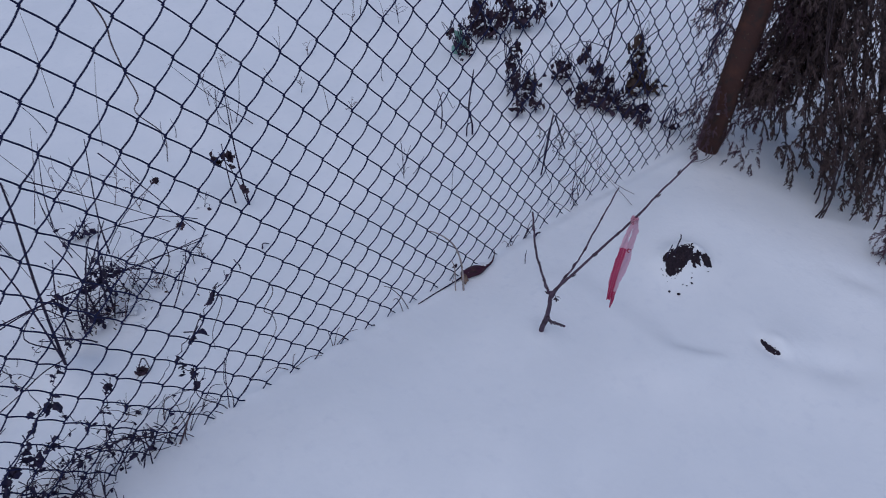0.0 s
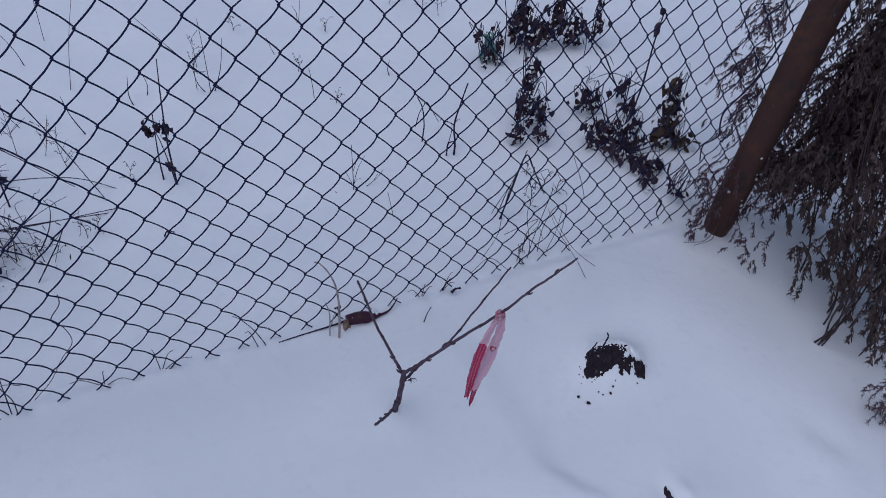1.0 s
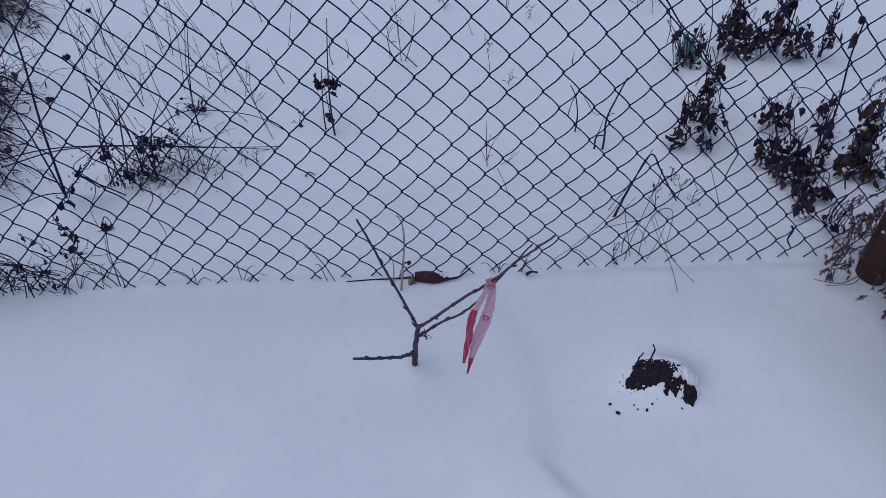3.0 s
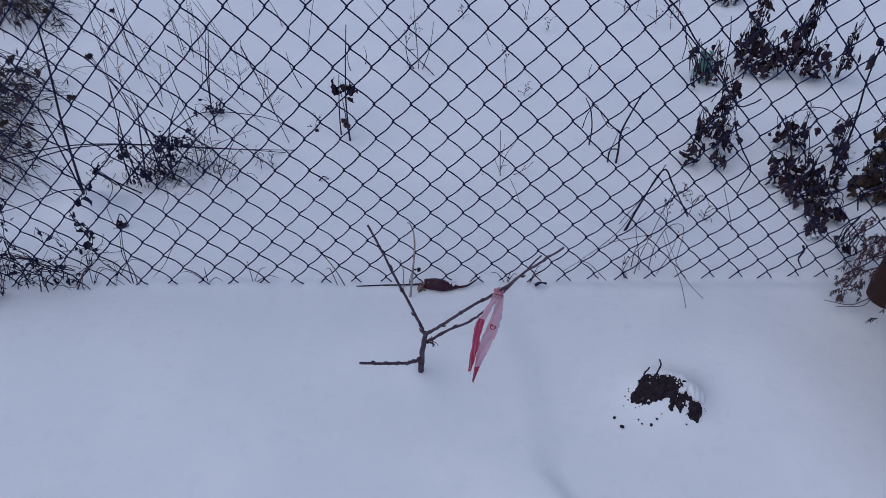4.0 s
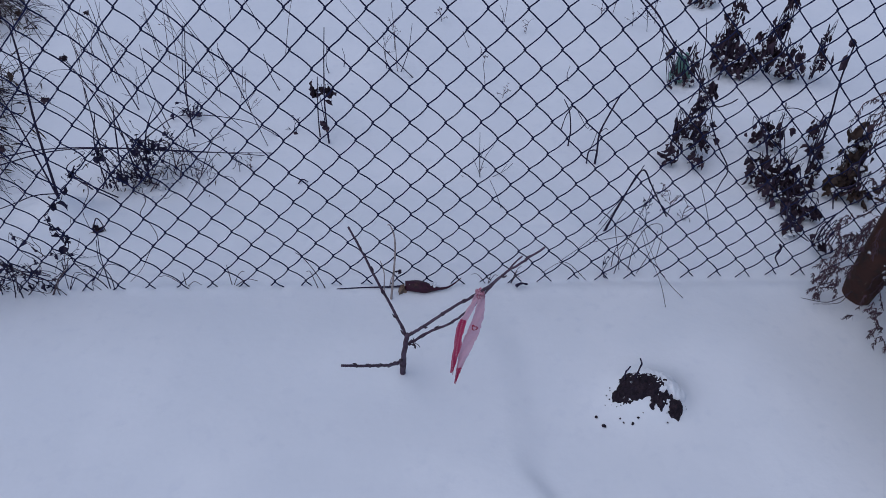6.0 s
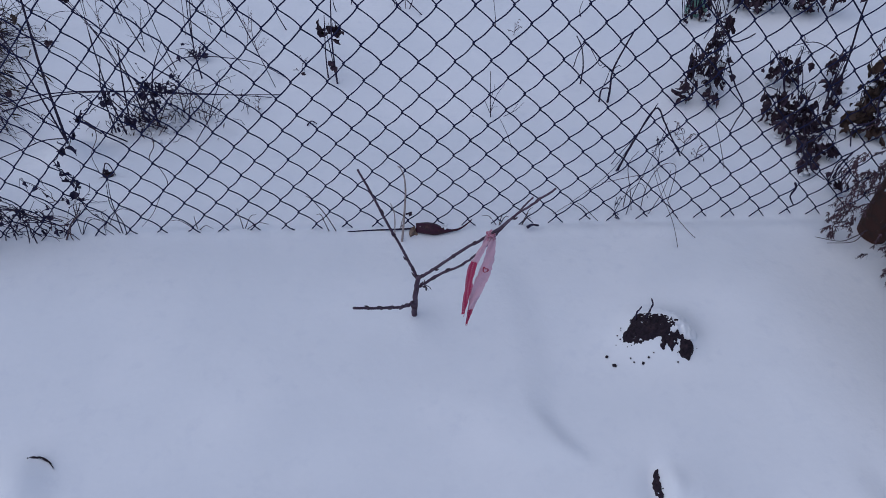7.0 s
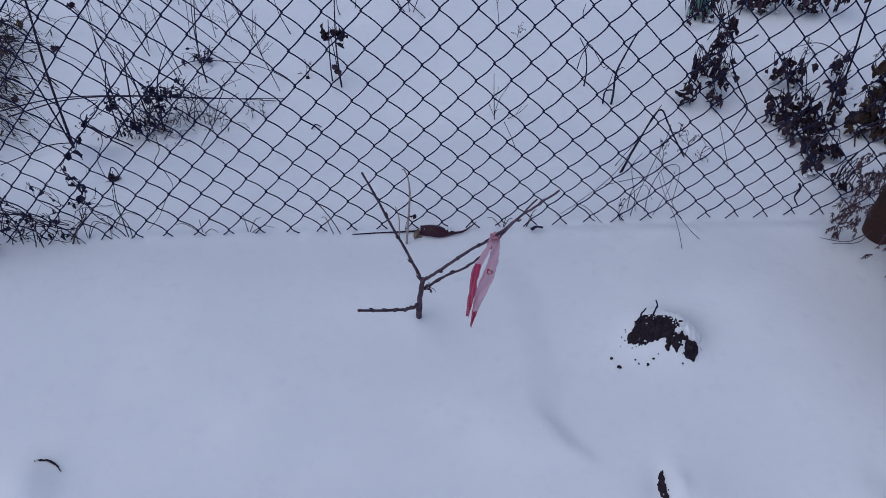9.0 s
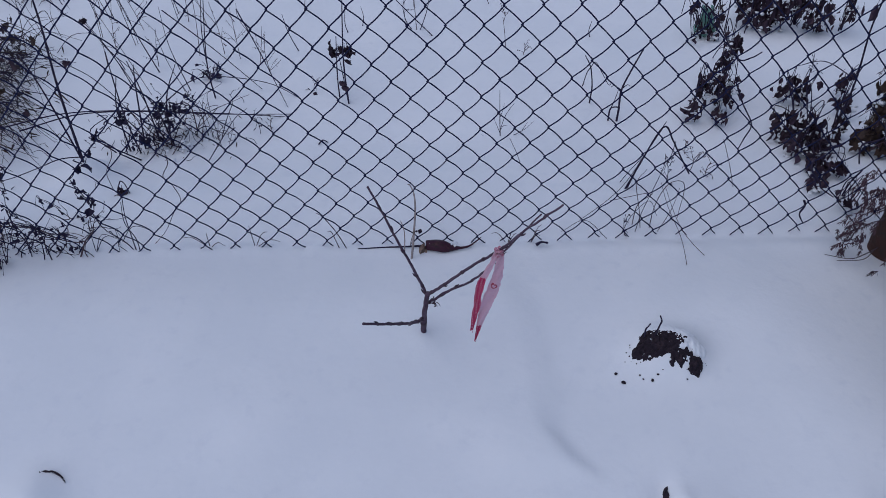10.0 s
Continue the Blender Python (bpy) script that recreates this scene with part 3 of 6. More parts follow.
# ---- the husk at the foot of the fence ----
def husk():
    pod = thing("dried_husk", (-0.02, -0.012, -0.01), "dried dark red-brown rolled husk on a stalk at the fence foot", "husk")
    b = Build()
    axis_pts = [(-0.056, -0.026, 0.008), (-0.036, -0.029, 0.010), (-0.008, -0.033, 0.009), (0.018, -0.035, 0.006), (0.046, -0.034, 0.004)]
    line = curve(axis_pts, 6)
    sides = 12
    verts, faces = [], []
    for i, p in enumerate(line):
        f = i / (len(line) - 1)
        r = 0.0142 * (0.84 + 0.34 * math.sin(f * 2.9 + 0.25)) * (1 - ramp((f - 0.40) / 0.65) * 0.88)
        for s in range(sides):
            a = 2 * math.pi * s / sides
            k = r * (0.95 + 0.13 * abs(math.sin(a * 2.5 + f * 1.2)) + 0.07 * noise.noise(Vector((f * 5, math.cos(a) * 1.3, math.sin(a) * 1.3 + 2))))
            verts.append((p.x, p.y + k * math.cos(a), p.z + k * math.sin(a) * 0.80))
    n = len(line)
    faces = [(i * sides + s, i * sides + (s + 1) % sides, (i + 1) * sides + (s + 1) % sides, (i + 1) * sides + s) for i in range(n - 1) for s in range(sides)]
    faces += [tuple(range(sides - 1, -1, -1)), tuple(range((n - 1) * sides, n * sides))]
    b.add(verts, faces)
    part("body", b, POD, pod)
    t = Build()
    t.tube(curve([(0.036, -0.035, 0.005), (0.055, -0.030, 0.005), (0.075, -0.016, 0.007), (0.090, -0.002, 0.009)], 5), 0.0034, 0.0012, 6)
    part("tail", t, POD, pod, "thin curved tip")
    s = Build()
    s.tube(curve([(-0.058, -0.026, 0.008), (-0.10, -0.030, 0.010), (-0.170, -0.032, 0.011), (-0.232, -0.034, 0.010)], 5), 0.0026, 0.0013, 6)
    part("stalk", s, DARK_STEM, pod, "thin dark stalk")
    rnd = random.Random(4)
    dust = Build()
    for k in range(9):
        x = rnd.uniform(-0.05, 0.03)
        dust.lump((x, -0.030 + rnd.uniform(-0.004, 0.010), 0.018 - 0.25 * max(0, x) + rnd.uniform(-0.002, 0.001)), rnd.uniform(0.002, 0.0055), 0.45, 4, 7, 0.5)
    tagged(part("lodged_snow", dust, SNOW, pod, "bits of snow on the husk"), kind="stuff")
    for k in range(5):
        c = Build()
        x = -0.060 - 0.004 * k * rnd.random()
        c.blade((x, -0.032 + rnd.uniform(-0.006, 0.010), 0.019 - 0.002 * k), (-0.35 + 0.1 * k, -0.8, rnd.uniform(-0.2, 0.25)), 0.029, 0.015, 0.25, steps=3)
        part("husk_leaf", c, HUSK, pod, "torn pale husk leaf")
    return pod


husk()


def stems(name, lines, mat, label, category, group="", part_name="stem"):
    """A dry plant: each line (points, thick, thin) is a stem of its own."""
    p0 = Vector(lines[0][0][0])
    plant = thing(name, p0, label, category, group)
    for pts, r0, r1 in lines:
        b = Build()
        b.tube(curve(pts, 6), r0, r1, 5, 0.15)
        part(part_name, b, mat, plant)
    return plant


def pale_grass():
    plant = stems("grass_stalk", [([(-0.094, -0.072, -0.012), (-0.086, -0.050, 0.055), (-0.081, -0.026, 0.098), (-0.079, 0.007, 0.120), (-0.083, 0.050, 0.123), (-0.093, 0.084, 0.120), (-0.099, 0.095, 0.112)], 0.0032, 0.0015),
                          ([(-0.112, -0.058, -0.012), (-0.110, -0.050, 0.020), (-0.108, -0.040, 0.075), (-0.116, -0.032, 0.108)], 0.0022, 0.0010),
                          ([(-0.098, -0.020, -0.02), (-0.094, -0.024, 0.02), (-0.088, -0.022, 0.045)], 0.0016, 0.0008)],
          PALE_STEM, "pale curved dry grass stalks beside the husk", "grass")
    stems("grass_stalk", [([(-0.258, -0.030, -0.01), (-0.266, -0.028, 0.020), (-0.286, -0.020, 0.066), (-0.312, -0.010, 0.104), (-0.328, -0.006, 0.116)], 0.0016, 0.0008), ([(-0.276, -0.030, -0.01), (-0.288, -0.026, 0.040), (-0.296, -0.020, 0.062), (-0.306, -0.018, 0.060)], 0.0013, 0.0007)], TAN_STEM, "thin bent dry grass blade at the mesh foot", "grass")
    head = Build()
    rnd = random.Random(9)
    for k in range(14):
        head.lump((-0.070 + rnd.gauss(0, 0.004), -0.004, 0.040 + rnd.gauss(0, 0.005)), rnd.uniform(0.002, 0.004))
    part("seed_head", head, DEAD_LEAF, plant, "small black seed head")


pale_grass()


# ---- withered plants behind the fence ----
def leaf_mesh(seed, length, width):
    """A limp withered leaf that hangs from its stalk at the origin, folded along its rib, with a wavy edge and a drawn-out tip."""
    rnd = random.Random(seed)
    rows, cols = 10, 7
    b = Build()
    verts, faces = [], []
    fold, turn = rnd.uniform(0.25, 1.05), rnd.uniform(-0.9, 0.9)
    lean, back = rnd.uniform(-0.22, 0.22), rnd.uniform(-0.25, 0.25)
    w1, w2, w3 = rnd.uniform(0, 6.3), rnd.uniform(0, 6.3), rnd.uniform(0, 6.3)
    wide = rnd.uniform(0.32, 0.46)
    for i in range(rows):
        f = i / (rows - 1)
        shape = math.sin(math.pi * f ** (math.log(0.5) / math.log(wide))) ** 0.85 if 0 < f < 1 else 0.0
        half = width * max(0.05, shape)
        a = turn * (f - 0.3) + w1
        rib = Vector((lean * f * f * length + 0.05 * length * math.sin(w2 + 4 * f), back * f * f * length + 0.05 * length * math.sin(w3 + 5 * f), -length * (0.06 + 0.92 * f - 0.10 * f * f)))
        for c in range(cols):
            u = c / (cols - 1) * 2 - 1
            curl = fold * abs(u) ** 0.7 + 0.55 * u * u * math.sin(w3 + f * 3)
            out = half * abs(u) * (1 + 0.16 * math.sin(w1 + f * 14 + u * 2) * abs(u))
            x, y = out * math.cos(curl) * (1 if u > 0 else -1), out * math.sin(curl)
            z = 0.14 * width * math.sin(w2 + f * 11 + u * 2.5) * abs(u) - 0.30 * out * (0.4 + math.sin(w3) * 0.4)
            verts.append(rib + Vector((x * math.cos(a) - y * math.sin(a), x * math.sin(a) + y * math.cos(a), z)))
    for i in range(rows - 1):
        for c in range(cols - 1):
            q = i * cols + c
            faces.append((q, q + 1, q + cols + 1, q + cols))
    b.add(verts, faces)
    b.tube([(0, 0, 0.012), (0.001, 0.002, -length * 0.05)], 0.0010, 0.0008, 4)
    return b.mesh("leaf")


LEAVES = [leaf_mesh(k, 0.044 + 0.006 * (k % 4), 0.0085 + 0.0042 * (k % 4)) for k in range(16)]
for me in LEAVES:
    me.materials.append(DEAD_LEAF)
BROWN_LEAVES = [leaf_mesh(k + 20, 0.054, 0.013 + 0.002 * k) for k in range(5)]
for me in BROWN_LEAVES:
    me.materials.append(BROWN_LEAF)
SMALL_LEAVES = [leaf_mesh(k + 40, 0.017 + 0.004 * (k % 3), 0.0056 + 0.0016 * (k % 3)) for k in range(9)]
for me in SMALL_LEAVES:
    me.materials.append(BLACK_LEAF)


def withered_plant(base, clusters, seed, label, size=0.8, meshes=None, high=0.05, name="withered_plant"):
    """Stems that bend over and hang with blackened leaves. clusters: place of a bunch of leaves, its half width and height, and how many leaves."""
    rnd = random.Random(seed)
    base = on_snow(base[0], base[1])
    plant = thing(name, base, label, "plant", "withered leafy plants")
    meshes = meshes or LEAVES
    for x, y, z, rx, rz, count in clusters:
        c = Vector((x, y, max(z, ground_z(x, y) + 0.02)))
        top = c + Vector((rnd.gauss(0, 0.01), rnd.gauss(0.02, 0.01), rz + high * rnd.uniform(0.4, 1.2)))
        foot = base.lerp(on_snow(x, y), 0.35) + Vector((rnd.gauss(0, 0.012), rnd.gauss(0, 0.012), -0.02))
        for k in range(3):
            b = Build()
            e = c + Vector((rnd.gauss(0, rx * 0.8), rnd.gauss(0, rx * 0.6), -rz * rnd.uniform(0.0, 0.6)))
            b.tube(curve([foot, foot.lerp(top, 0.6) + Vector((rnd.gauss(0, 0.012), rnd.gauss(0, 0.012), 0.012)), top + Vector((rnd.gauss(0, 0.014), 0, rnd.gauss(0, 0.012))), e], 6), 0.0024 - 0.0005 * k, 0.0009, 5, 0.25)
            part("stem", b, DARK_STEM, plant)
        for k in range(int(count * 2.9)):
            s = rnd.uniform(0.55, 1.2) * size
            p = c + Vector((rnd.uniform(-1, 1) * rx, rnd.gauss(0, 0.5) * rx, rnd.uniform(-1, 0.85) * rz + 0.030 * s))
            p.z = max(p.z, ground_z(p.x, p.y) + 0.046 * s)
            lean = 0.55 if p.z < ground_z(p.x, p.y) + 0.05 else 0.25
            m = Matrix.LocRotScale(p - base, Euler((rnd.gauss(0, lean), rnd.gauss(0, lean), rnd.uniform(0, 6.28))), Vector((s * rnd.uniform(0.7, 1.1), s, s * rnd.uniform(0.8, 1.15))))
            part("leaf", rnd.choice(meshes), DEAD_LEAF, plant, at=m)
        cap = Build()
        for k in range(max(2, int(count * 0.8))):
            q = c + Vector((rnd.uniform(-1, 1) * rx, rnd.gauss(0, 0.4) * rx - 0.4 * rx, rnd.uniform(-0.9, 0.6) * rz))
            r = rnd.uniform(0.003, 0.008)
            for j in range(3):
                cap.lump(q + Vector((rnd.gauss(0, r), rnd.gauss(0, r * 0.5), rnd.gauss(0, r * 0.6))), r * rnd.uniform(0.5, 1.0), 0.5, 5, 7, 0.5)
        tagged(part("lodged_snow", cap, SNOW, plant, "bits of snow lodged among the leaves"), kind="stuff")
    return plant


withered_plant((0.960, 0.830), [(0.816, 0.600, -0.059, 0.023, 0.040, 9), (0.892, 0.585, -0.083, 0.016, 0.024, 6), (0.854, 0.660, -0.013, 0.024, 0.032, 8), (0.920, 0.650, -0.029, 0.028, 0.056, 15), (0.964, 0.800, 0.012, 0.020, 0.064, 14), (0.910, 0.720, -0.012, 0.018, 0.030, 5)], 11, "frost-blackened plant with drooping shrivelled leaves bent over snow")
withered_plant((1.150, 0.500), [(1.145, 0.700, -0.068, 0.034, 0.045, 10), (1.199, 0.690, -0.068, 0.026, 0.050, 9), (1.068, 0.500, -0.062, 0.036, 0.045, 17), (1.126, 0.480, -0.060, 0.050, 0.060, 26), (1.152, 0.400, -0.070, 0.034, 0.050, 17), (1.071, 0.380, -0.075, 0.036, 0.040, 17), (1.083, 0.270, -0.070, 0.032, 0.038, 14), (1.131, 0.250, -0.070, 0.020, 0.026, 6), (1.042, 0.180, -0.052, 0.020, 0.015, 5)], 12, "large frost-blackened plant with many drooping shrivelled leaves in snow", 0.78, high=0.03)
withered_plant((1.310, 0.640), [(1.340, 0.720, -0.060, 0.024, 0.034, 6), (1.310, 0.620, -0.070, 0.026, 0.030, 6), (1.248, 0.500, -0.060, 0.014, 0.042, 5)], 22, "thin withered plant with a few hanging black leaves", 0.8)
withered_plant((1.320, 0.440), [(1.284, 0.400, -0.040, 0.034, 0.050, 15), (1.311, 0.420, 0.013, 0.040, 0.064, 24), (1.320, 0.450, 0.087, 0.032, 0.060, 18), (1.333, 0.360, -0.050, 0.030, 0.022, 7)], 13, "brown withered plant with hanging dry leaves in snow", 0.85, BROWN_LEAVES + LEAVES[:2])
withered_plant((1.215, 1.270), [(1.203, 1.270, 0.036, 0.028, 0.086, 16), (1.215, 1.220, -0.085, 0.056, 0.068, 28), (1.155, 1.240, -0.054, 0.024, 0.056, 10), (1.271, 1.200, -0.105, 0.036, 0.046, 13)], 14, "frost-blackened clump of hanging leaves standing in snow", 0.9)
withered_plant((1.380, 1.220), [(1.322, 1.200, -0.036, 0.036, 0.052, 12), (1.417, 1.170, -0.085, 0.050, 0.060, 24), (1.401, 1.270, 0.059, 0.018, 0.096, 11), (1.351, 1.240, 0.017, 0.016, 0.050, 5)], 15, "frost-blackened clump with bare stalks above hanging leaves", 0.9)
withered_plant((1.540, 1.180), [(1.527, 1.160, -0.060, 0.028, 0.040, 9), (1.545, 1.200, -0.008, 0.013, 0.046, 4)], 16, "small blackened plant half sunk in snow", 0.75)
withered_plant((1.010, 1.160), [(1.015, 1.130, -0.120, 0.034, 0.026, 10), (1.044, 1.170, -0.061, 0.018, 0.036, 5), (0.949, 1.170, -0.041, 0.014, 0.018, 3), (0.935, 1.080, -0.105, 0.008, 0.036, 2), (0.960, 1.130, -0.085, 0.012, 0.022, 3)], 17, "blackened plant around a scrap of green plastic", 0.75)
withered_plant((1.264, 1.820), [(1.264, 1.800, -0.120, 0.046, 0.034, 14), (1.330, 1.810, -0.120, 0.020, 0.020, 4)], 18, "small blackened clump of leaves in distant snow", 0.9)
withered_plant((1.075, 0.130), [(1.080, 0.110, 0.010, 0.016, 0.020, 3), (1.105, 0.080, 0.0, 0.014, 0.016, 3)], 23, "thin blackened plant at the foot of the fence", 0.5)
tall = stems("tall_stalk", [([(1.300, 0.600, -0.14), (1.270, 0.560, 0.06), (1.225, 0.530, 0.26), (1.218, 0.525, 0.375), (1.206, 0.525, 0.385)], 0.0034, 0.0020), ([(1.270, 0.560, 0.07), (1.200, 0.640, 0.085), (1.150, 0.700, 0.03)], 0.0020, 0.0011), ([(1.262, 0.555, 0.09), (1.300, 0.600, 0.10), (1.330, 0.660, 0.02)], 0.0020, 0.0010)], DARK_STEM, "tall dark bent stalk rising from the withered leaves", "stalk")
part("leaf", LEAVES[3], DEAD_LEAF, tall, at=Matrix.LocRotScale(Vector((1.206, 0.520, 0.355)) - tall.matrix_basis.translation, Euler((0.1, 0.2, 1.0)), Vector((0.8, 0.8, 1.0))))
ball = Build()
for k in range(5):
    ball.lump((1.208 + 0.005 * math.sin(k * 2), 0.522, 0.385 + 0.005 * math.cos(k * 2)), 0.0075)
part("seed_head", ball, DEAD_LEAF, tall, "dark dried seed head")
stems("tall_stalk", [([(1.440, 1.290, -0.18), (1.435, 1.300, 0.05), (1.415, 1.320, 0.30), (1.41, 1.34, 0.42)], 0.0030, 0.0016), ([(1.370, 1.260, -0.18), (1.390, 1.280, 0.05), (1.440, 1.300, 0.26)], 0.0022, 0.0012), ([(1.080, 1.16, -0.17), (1.075, 1.18, 0.0), (1.06, 1.20, 0.10)], 0.0026, 0.0014), ([(1.160, 1.17, -0.19), (1.165, 1.18, -0.05), (1.16, 1.19, 0.04)], 0.0030, 0.0018)], DARK_STEM, "tall dark bare stalks among blackened leaves", "stalk")
stems("crooked_twig", [([(0.99, 1.00, -0.15), (0.975, 0.92, -0.04), (0.97, 0.86, 0.02)], 0.0018, 0.0010), ([(0.979, 0.94, -0.06), (0.990, 0.92, -0.04), (0.996, 0.90, -0.05)], 0.0012, 0.0008)], DARK_STEM, "short crooked dark twig standing in snow", "twig")


stems("caught_stalk", [([(0.400, 0.012, 0.80), (0.455, 0.016, 0.748), (0.503, 0.008, 0.685), (0.545, 0.014, 0.645), (0.575, 0.010, 0.602), (0.629, 0.016, 0.529), (0.655, 0.010, 0.535), (0.664, -0.008, 0.560)], 0.0020, 0.0014), ([(0.470, 0.010, 0.722), (0.478, 0.000, 0.690), (0.474, -0.010, 0.655)], 0.0012, 0.0007), ([(0.540, 0.012, 0.645), (0.556, 0.002, 0.640), (0.566, -0.010, 0.622)], 0.0012, 0.0007)],
      DARK_STEM, "dead dark stalk twined along the mesh", "stalk", "stalks caught in the mesh")
stems("caught_stalk", [([(-0.880, 0.018, 1.06), (-0.852, 0.020, 0.987), (-0.849, 0.020, 0.946), (-0.839, 0.022, 0.894), (-0.828, 0.020, 0.846), (-0.837, 0.022, 0.818), (-0.800, 0.020, 0.760), (-0.803, 0.020, 0.704)], 0.0015, 0.0009)],
      TAN_STEM, "thin dry stalk winding along the upper mesh", "stalk", "stalks caught in the mesh")
stems("caught_stalk", [([(0.640, 0.014, 0.470), (0.672, 0.016, 0.410), (0.710, 0.018, 0.348), (0.690, -0.010, 0.330), (0.674, -0.030, 0.313)], 0.0019, 0.0013)],
      DARK_STEM, "dead dark stalk twined along the mesh", "stalk", "stalks caught in the mesh")


stems("twig_scrap", [([(-0.396, 0.520, ground_z(-0.396, 0.520) + 0.004), (-0.384, 0.535, ground_z(-0.384, 0.535) + 0.010), (-0.366, 0.530, ground_z(-0.366, 0.530) + 0.004)], 0.0026, 0.0014)], DARK_STEM, "scrap of dark twig lying on the snow", "twig", "twig scraps")


def green_scrap():
    b = Build()
    rows, cols = 12, 8
    rnd = random.Random(3)
    verts = []
    for i in range(rows):
        for c in range(cols):
            x, z = (c / (cols - 1) - 0.5) * 0.068 * (1.1 - 0.4 * i / rows), i / (rows - 1) * 0.100
            verts.append((0.998 + x + rnd.gauss(0, 0.002), 1.145 + 0.018 * math.sin(c * 1.4 + i * 0.5) + rnd.gauss(0, 0.002) + z * 0.3, ground_z(1.012, 1.145) + z + 0.006))
    b.add(verts, [(i * cols + c, i * cols + c + 1, (i + 1) * cols + c + 1, (i + 1) * cols + c) for i in range(rows - 1) for c in range(cols - 1)])
    solid("plastic_scrap", b, GREEN_FILM, "crumpled scrap of faded green plastic among dead leaves", "plastic scrap")


green_scrap()


def upright_weed():
    plant = stems("weed", [([(-0.312, 0.732, -0.14), (-0.318, 0.765, 0.02), (-0.312, 0.800, 0.15), (-0.302, 0.831, 0.275)], 0.0034, 0.0014),
                           ([(-0.345, 0.765, -0.14), (-0.347, 0.790, -0.03), (-0.340, 0.825, 0.10)], 0.0030, 0.0014),
                           ([(-0.312, 0.735, -0.13), (-0.330, 0.790, 0.0), (-0.345, 0.840, 0.05)], 0.0020, 0.0010)],
                  DARK_STEM, "upright dark dry weed with a bunch of withered leaves", "weed")
    rnd = random.Random(2)
    base = plant.matrix_basis.translation
    for k in range(17):
        side = -1 if k % 2 else 1
        p = Vector((-0.338 + side * rnd.uniform(0.002, 0.034), 0.840 + rnd.gauss(0, 0.01), 0.044 + rnd.gauss(0, 0.012)))
        part("leaf", rnd.choice(LEAVES), DEAD_LEAF, plant, at=Matrix.LocRotScale(p - base, Euler((rnd.gauss(0, 0.4), rnd.gauss(0, 0.4), rnd.uniform(0, 6.2))), Vector((0.8, 0.8, 0.75))))
    for k, (x, y, z) in enumerate([(-0.430, 0.790, -0.118), (-0.318, 0.742, -0.06), (-0.330, 0.742, -0.04)]):
        b = Build()
        for j in range(4):
            b.lump((x + rnd.gauss(0, 0.008), y, z + 0.012 + rnd.gauss(0, 0.006)), rnd.uniform(0.006, 0.010))
        part("seed_head", b, DEAD_LEAF, plant)


upright_weed()

stems("dry_sticks", [([(0.560, 0.590, -0.15), (0.566, 0.600, -0.110), (0.570, 0.612, -0.060), (0.577, 0.645, -0.008), (0.606, 0.672, 0.052), (0.639, 0.700, 0.108)], 0.0044, 0.0024),
                     ([(0.534, 0.600, -0.145), (0.540, 0.606, -0.100), (0.541, 0.608, -0.055), (0.556, 0.612, -0.050), (0.571, 0.616, -0.055)], 0.0032, 0.0020),
                     ([(0.541, 0.608, -0.060), (0.556, 0.622, -0.020), (0.566, 0.640, 0.002)], 0.0016, 0.0009),
                     ([(0.577, 0.645, -0.008), (0.562, 0.650, 0.000), (0.553, 0.655, 0.003), (0.545, 0.656, -0.004)], 0.0020, 0.0010),
                     ([(0.580, 0.648, -0.004), (0.596, 0.655, 0.004), (0.606, 0.660, -0.004)], 0.0016, 0.0009)],
      DARK_STEM, "forked dark dry sticks leaning out of the snow", "stick")
stems("dry_sticks", [([(0.492, 0.700, -0.14), (0.494, 0.700, -0.070), (0.493, 0.700, -0.025), (0.480, 0.700, 0.042), (0.458, 0.700, 0.087)], 0.0030, 0.0016),
                     ([(0.462, 0.700, -0.030), (0.470, 0.700, 0.020), (0.481, 0.700, 0.045), (0.494, 0.700, 0.061), (0.520, 0.700, 0.020), (0.547, 0.700, -0.026), (0.556, 0.700, -0.020)], 0.0017, 0.0009)],
      DARK_STEM, "bent dark dry stalk standing in the snow", "stick")
stems("brush", [([(0.495, 0.192, -0.06), (0.540, 0.220, 0.045), (0.598, 0.262, 0.147), (0.636, 0.265, 0.096), (0.656, 0.266, 0.060), (0.711, 0.270, -0.035)], 0.0026, 0.0022),
                ([(0.505, 0.195, -0.05), (0.560, 0.240, 0.08), (0.606, 0.270, 0.16)], 0.0020, 0.0012),
                ([(0.522, 0.245, -0.10), (0.548, 0.250, 0.02), (0.560, 0.250, 0.057), (0.600, 0.262, 0.150)], 0.0016, 0.0009),
                ([(0.472, 0.230, -0.10), (0.510, 0.240, -0.02), (0.560, 0.250, 0.060)], 0.0014, 0.0009),
                ([(0.645, 0.266, 0.092), (0.640, 0.262, 0.040), (0.625, 0.262, 0.010)], 0.0011, 0.0007),
                ([(0.665, 0.268, 0.05), (0.640, 0.268, 0.03), (0.632, 0.262, -0.01)], 0.0011, 0.0007),
                ([(0.660, 0.268, 0.060), (0.690, 0.262, 0.075), (0.700, 0.262, 0.060)], 0.0010, 0.0006)],
      DARK_STEM, "bent dark stalks arching behind the fence", "brush")
